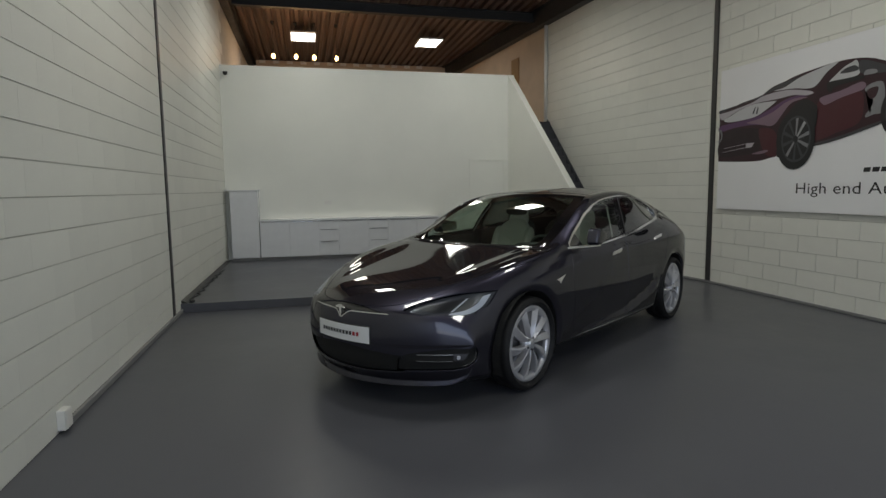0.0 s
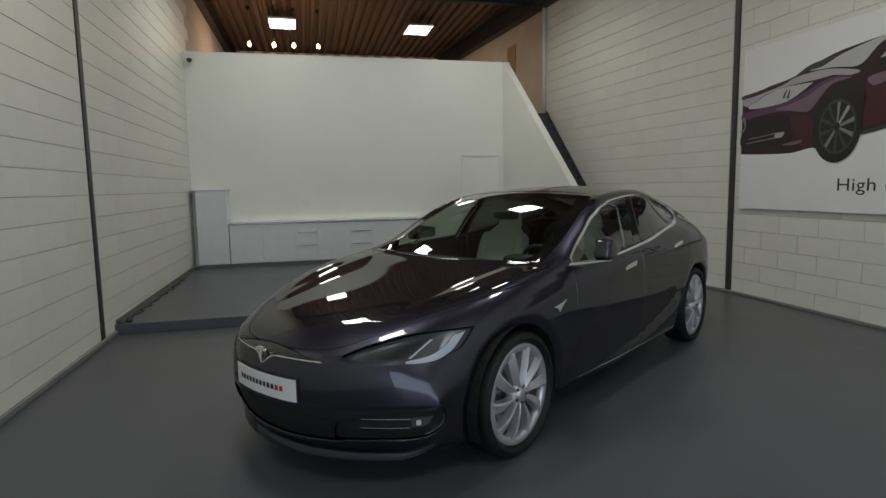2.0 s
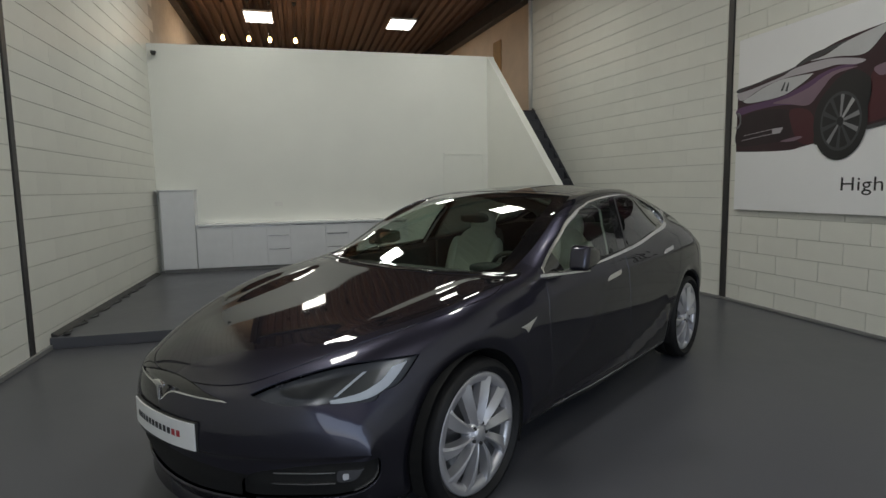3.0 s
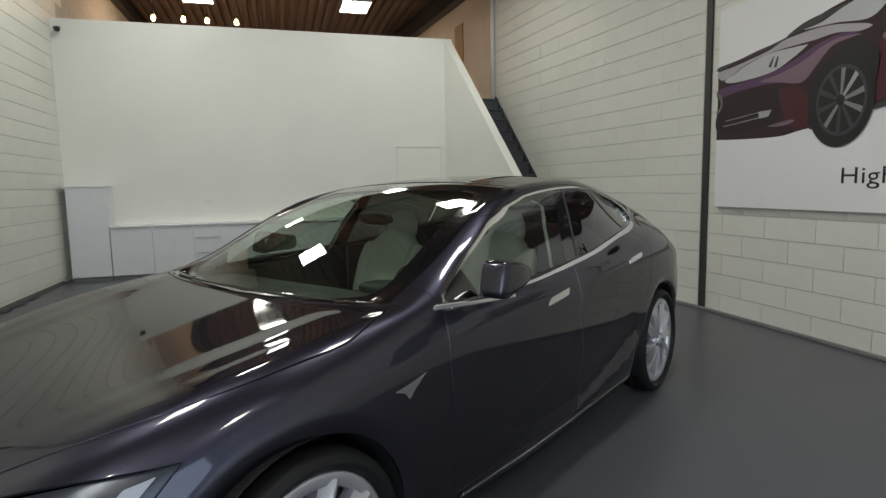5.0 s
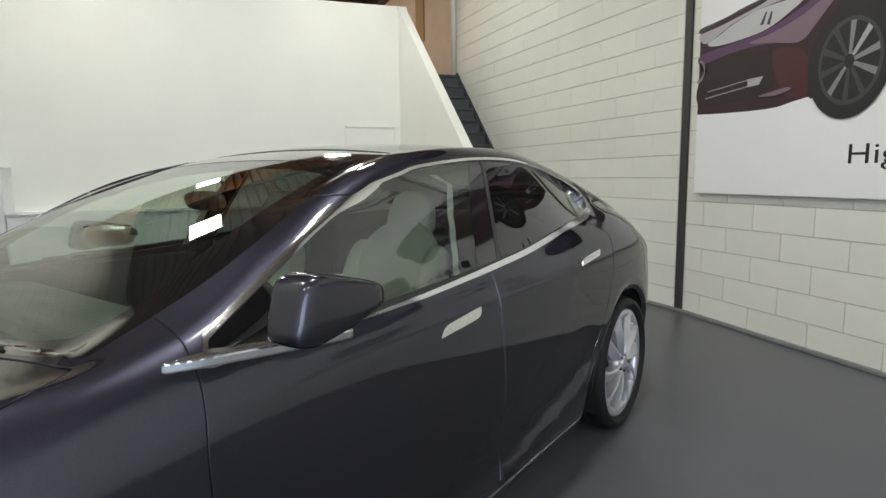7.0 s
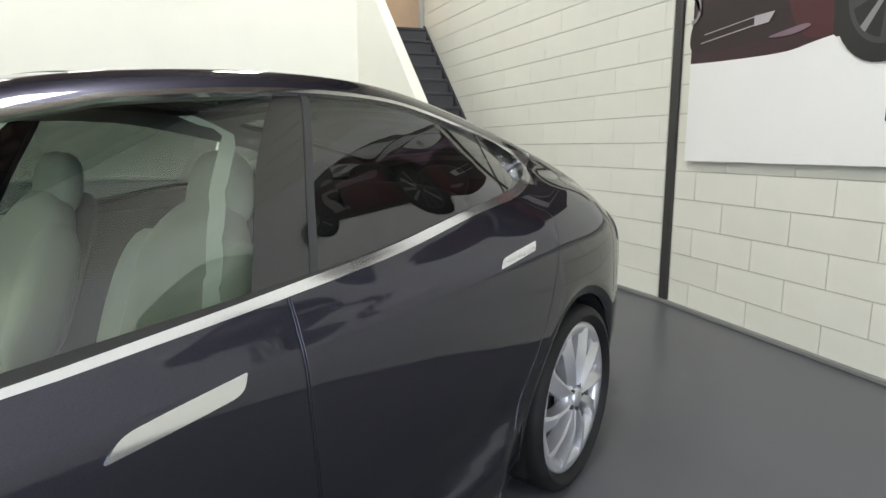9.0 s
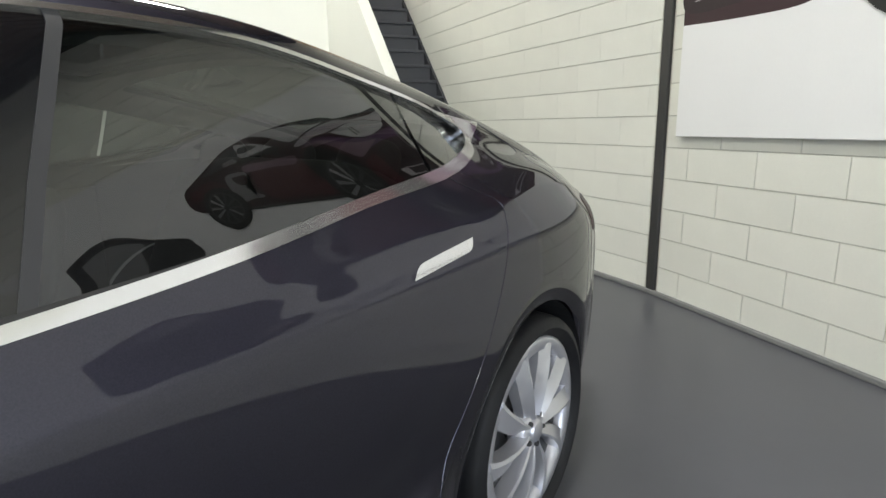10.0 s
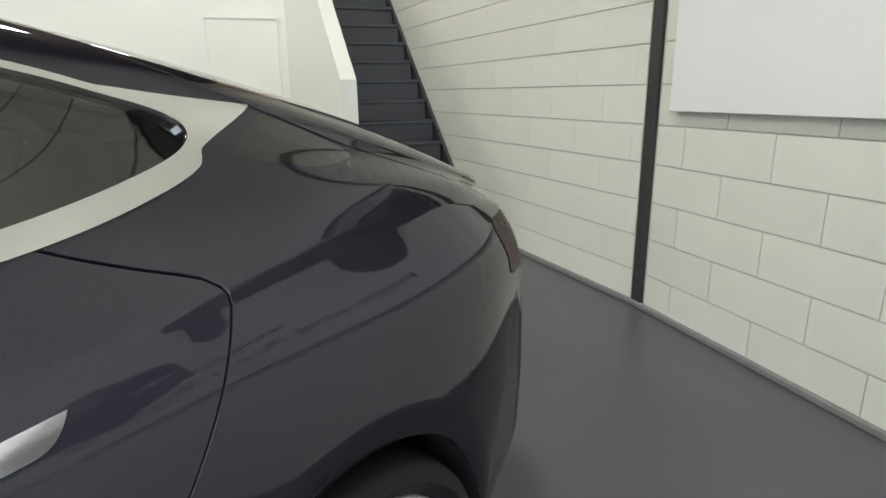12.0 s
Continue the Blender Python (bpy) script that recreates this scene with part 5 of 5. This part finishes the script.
printed([(.01, 1.40), (.25, 1.45), (.70, 1.505), (.81, 1.545), (.70, 1.525), (.25, 1.462), (.01, 1.44)], "slate", 6)
printed([(.54, 1.205), (.75, 1.165), (.95, 1.12), (1.04, 1.14), (1.12, 1.22), (1.27, 1.365), (1.43, 1.395), (1.52, 1.405), (1.35, 1.42), (1.18, 1.385), (1.0, 1.30), (.75, 1.235)], "mauve", 7)
printed([(1.11, .70), (1.10, .91), (1.156, 1.10), (1.273, 1.29), (1.43, 1.382), (1.55, 1.362), (1.66, 1.27), (1.72, 1.14), (1.72, .95), (1.62, .86), (1.4, .85)], "black", 8)
printed([(1.64, .88), (1.68, 1.15), (1.66, 1.30), (1.75, 1.36), (1.95, 1.34), (2.2, 1.36), (2.25, 1.2), (2.2, 1.02), (1.95, .94)], "red", 9)
printed([(1.70, 1.37), (1.96, 1.41), (2.21, 1.465), (2.245, 1.385), (1.97, 1.33), (1.79, 1.28), (1.72, 1.30)], "mauve", 10)
printed([(2.25, 1.385), (2.45, 1.42), (2.48, 1.125), (2.37, 1.09), (2.27, 1.08), (2.36, 1.24)], "grey", 11)
printed([(2.28, 1.36), (2.40, 1.38), (2.38, 1.28), (2.31, 1.27)], "maroon", 12)
printed([(2.5, 1.25), (2.55, 1.42), (2.68, 1.44), (2.82, 1.38), (2.83, 1.28), (2.7, 1.3)], "red", 13)
printed([(.10, 1.286), (.24, 1.34), (.384, 1.393), (.657, 1.443), (1.05, 1.434), (1.05, 1.434), (.912, 1.356), (.666, 1.267), (.243, 1.25)], "glass", 14)
printed([(.637, 1.32), (.685, 1.405), (.70, 1.405), (.67, 1.315)], "slate", 15, False)
printed([(.70, 1.31), (.735, 1.40), (.75, 1.39), (.73, 1.30)], "slate", 16, False)
printed([(1.0, 1.565), (1.17, 1.585), (1.41, 1.668), (1.82, 1.742), (1.91, 1.738), (1.77, 1.654), (1.59, 1.51), (1.3, 1.545)], "glass", 17)
printed([(.82, 1.545), (1.013, 1.63), (1.30, 1.665), (1.41, 1.675), (1.17, 1.60), (1.0, 1.57)], "slate", 18)
printed([(1.78, 1.50), (1.95, 1.644), (2.08, 1.70), (2.143, 1.706), (2.18, 1.56), (2.01, 1.53)], "glass", 19)
printed([(1.95, 1.60), (2.0, 1.645), (2.12, 1.66), (2.16, 1.60)], "slate", 20)
printed([(2.20, 1.56), (2.17, 1.69), (2.3, 1.67), (2.5, 1.58), (2.62, 1.52), (2.4, 1.52)], "slate", 21)
printed([(2.24, 1.53), (2.26, 1.58), (2.36, 1.57), (2.38, 1.53)], "grey", 22)
printed([(1.776, 1.518), (1.836, 1.536), (2.0, 1.535), (2.21, 1.531), (2.212, 1.495), (1.901, 1.469), (1.845, 1.413), (1.797, 1.434)], "black", 23)
printed([(1.63, .835), (2.0, .90), (2.43, 1.008), (2.46, .99), (2.43, .972), (2.0, .862), (1.665, .806)], "slate", 24)
printed([(.13, .879), (.13, .885), (.55, .92), (.55, .914)], "pale", 25, False)
printed([(.10, .825), (.10, .831), (.553, .87), (.553, .863)], "pale", 26, False)
printed([(.55, .923), (.553, .86), (.662, .865), (.70, .924)], "pale", 27, False)
printed([(.667, .774), (.82, .80), (.919, .808), (.945, .79), (.823, .762)], "mauve", 28)
printed([(-.0, 1.17), (.055, 1.155), (.076, 1.125), (.085, 1.08), (.081, 1.03), (.05, .985), (-.0, .965), (.0, 1.0), (.04, 1.01), (.06, 1.05), (.06, 1.11), (.04, 1.14), (.0, 1.15)], "grey", 29, False)
printed_wheel(1.37, .911, .29, .377, 30)
printed_wheel(2.62, 1.10, .17, .26, 30)
# a second, darker car further along
printed([(2.95, .62), (2.98, .50), (3.35, .34), (3.66, .34), (4.1, .45), (4.38, .55), (4.4, .9), (4.22, 1.05), (3.9, 1.25), (3.6, 1.30), (3.3, 1.10), (3.04, .95), (2.95, .80)], "slate", 1)
printed([(3.38, 1.08), (3.63, 1.22), (3.88, 1.16), (4.03, 1.02), (3.66, .98)], "grey", 2)
printed([(2.99, .72), (3.17, .80), (3.35, .78), (3.23, .70)], "pale", 3)
printed_wheel(3.48, .50, .14, .26, 4)
printed_wheel(4.19, .62, .12, .25, 4)
for k in range(7):
    printed([(2.29 + k * .10, .475), (2.37 + k * .10, .475), (2.38 + k * .10, .525), (2.30 + k * .10, .525)], "red" if k > 3 else "black", 2, False, "mark")


def glyphs(words, size):
    """The mesh of some words in the built-in font, and its width."""
    cu = bpy.data.curves.new("lettering", "FONT")
    cu.body, cu.size, cu.space_character = words, size, 1.04
    tmp = new("lettering", cu)
    bpy.context.view_layer.update()
    me = bpy.data.meshes.new_from_object(tmp.evaluated_get(bpy.context.evaluated_depsgraph_get()))
    bpy.data.objects.remove(tmp)
    xs = [v.co.x for v in me.vertices]
    return me, (max(xs) if xs else 0.0)


def lettering(words, u, v, size, colour):
    for k, ch in enumerate(words):
        if ch == " ":
            continue
        me, wide = glyphs(ch, size)
        _, reach = glyphs(words[:k + 1], size)
        me.materials.clear()
        me.materials.append(INKS[colour])
        ob = new("letter", me)
        ob.parent = poster
        ob.matrix_basis = Matrix(((0, 0, -1, -.0015), (-1.25, 0, 0, -u - 1.25 * (reach - wide)), (0, 1, 0, v), (0, 0, 0, 1)))


lettering("High end Auto", 1.40, .235, .188, "black")
lettering("Detailing", 2.97, .235, .188, "black")


# ---- wall blocks, each with a small chamfer ----
def wall_blocks(wall, x_face, sign, z0, y_near, y_far, skip, near_span, perp=.0022, butt=.0008):
    length, height, joint = .545, .2155, .004
    me = bpy.data.meshes.new("block")
    # painted-over upright joints are finer than the bed joints
    bm = box(-.02, .004, butt, length - butt, joint / 2, height - joint / 2)
    for v in bm.verts:
        if v.co.x > 0:
            v.co.z += .0022 if v.co.z < height / 2 else -.0022
            v.co.y += perp if v.co.y < length / 2 else -perp
    if sign < 0:
        moved(bm, Matrix.Diagonal((-1, 1, 1, 1)))
        bmesh.ops.reverse_faces(bm, faces=bm.faces)
    bm.to_mesh(me)
    bm.free()
    me.materials.append(M_BLOCK)
    singles, far = 0, []
    row, z = 0, z0
    while z < DECK_Z - .05:
        y = y_near + (length / 2 if row % 2 else 0)
        while y < y_far:
            if not any(a - length < y < b for a, b in skip):
                if near_span[0] < y < near_span[1] and 0 <= z < near_span[2] and singles < 300:
                    ob = new("block", me)
                    ob.parent = wall
                    ob.matrix_basis = pose(x_face, y, z)
                    singles += 1
                else:
                    far.append((y, z, length))
            y += length
        for a, b in skip:
            # cut blocks beside the column
            y = y_near + (length / 2 if row % 2 else 0)
            while y < y_far:
                if a - length < y < b:
                    if a - y > .04:
                        far.append((y, z, a - y))
                    if y + length - b > .04:
                        far.append((b, z, y + length - b))
                y += length
        z += height
        row += 1
    verts, faces = [], []
    s = sign
    for y, z, ln in far:
        za, zb = max(z, 0) + joint / 2, z + height - joint / 2
        if zb < za:
            continue
        k = len(verts)
        c = .0022
        verts += [(x_face - s * .02, y + butt, za), (x_face - s * .02, y + ln - butt, za), (x_face - s * .02, y + ln - butt, zb), (x_face - s * .02, y + butt, zb)]
        verts += [(x_face + s * .004, y + butt + perp, za + c), (x_face + s * .004, y + ln - butt - perp, za + c), (x_face + s * .004, y + ln - butt - perp, zb - c), (x_face + s * .004, y + butt + perp, zb - c)]
        quads = [(4, 5, 6, 7), (0, 1, 5, 4), (1, 2, 6, 5), (2, 3, 7, 6), (3, 0, 4, 7)]
        faces += [tuple(k + i for i in (q if s > 0 else q[::-1])) for q in quads]
    me = bpy.data.meshes.new("blockwork")
    me.from_pydata(verts, [], faces)
    me.materials.append(M_BLOCK_FAR)
    ob = new("blockwork", me)
    ob.parent = wall
    tagged(ob, kind="stuff")


wall_blocks(wall_w, WALL_L, 1, -.026, FRONT, 12.9, [(7.74, 7.86)], (3.0, 12.7, 2.9), .0002, .0001)
wall_blocks(wall_e, 0, -1, 0.0, 7.355 - 8.17 - .545 * 22, 0, [(-.06, .6)], (-3.3, 0, 2.9))
wall_blocks(wall_e2, 0, -1, 0.0, -.4, 5.05, [(-.7, .06), (5.05, 6)], (0, 3.6, 2.4), .0003, .0002)
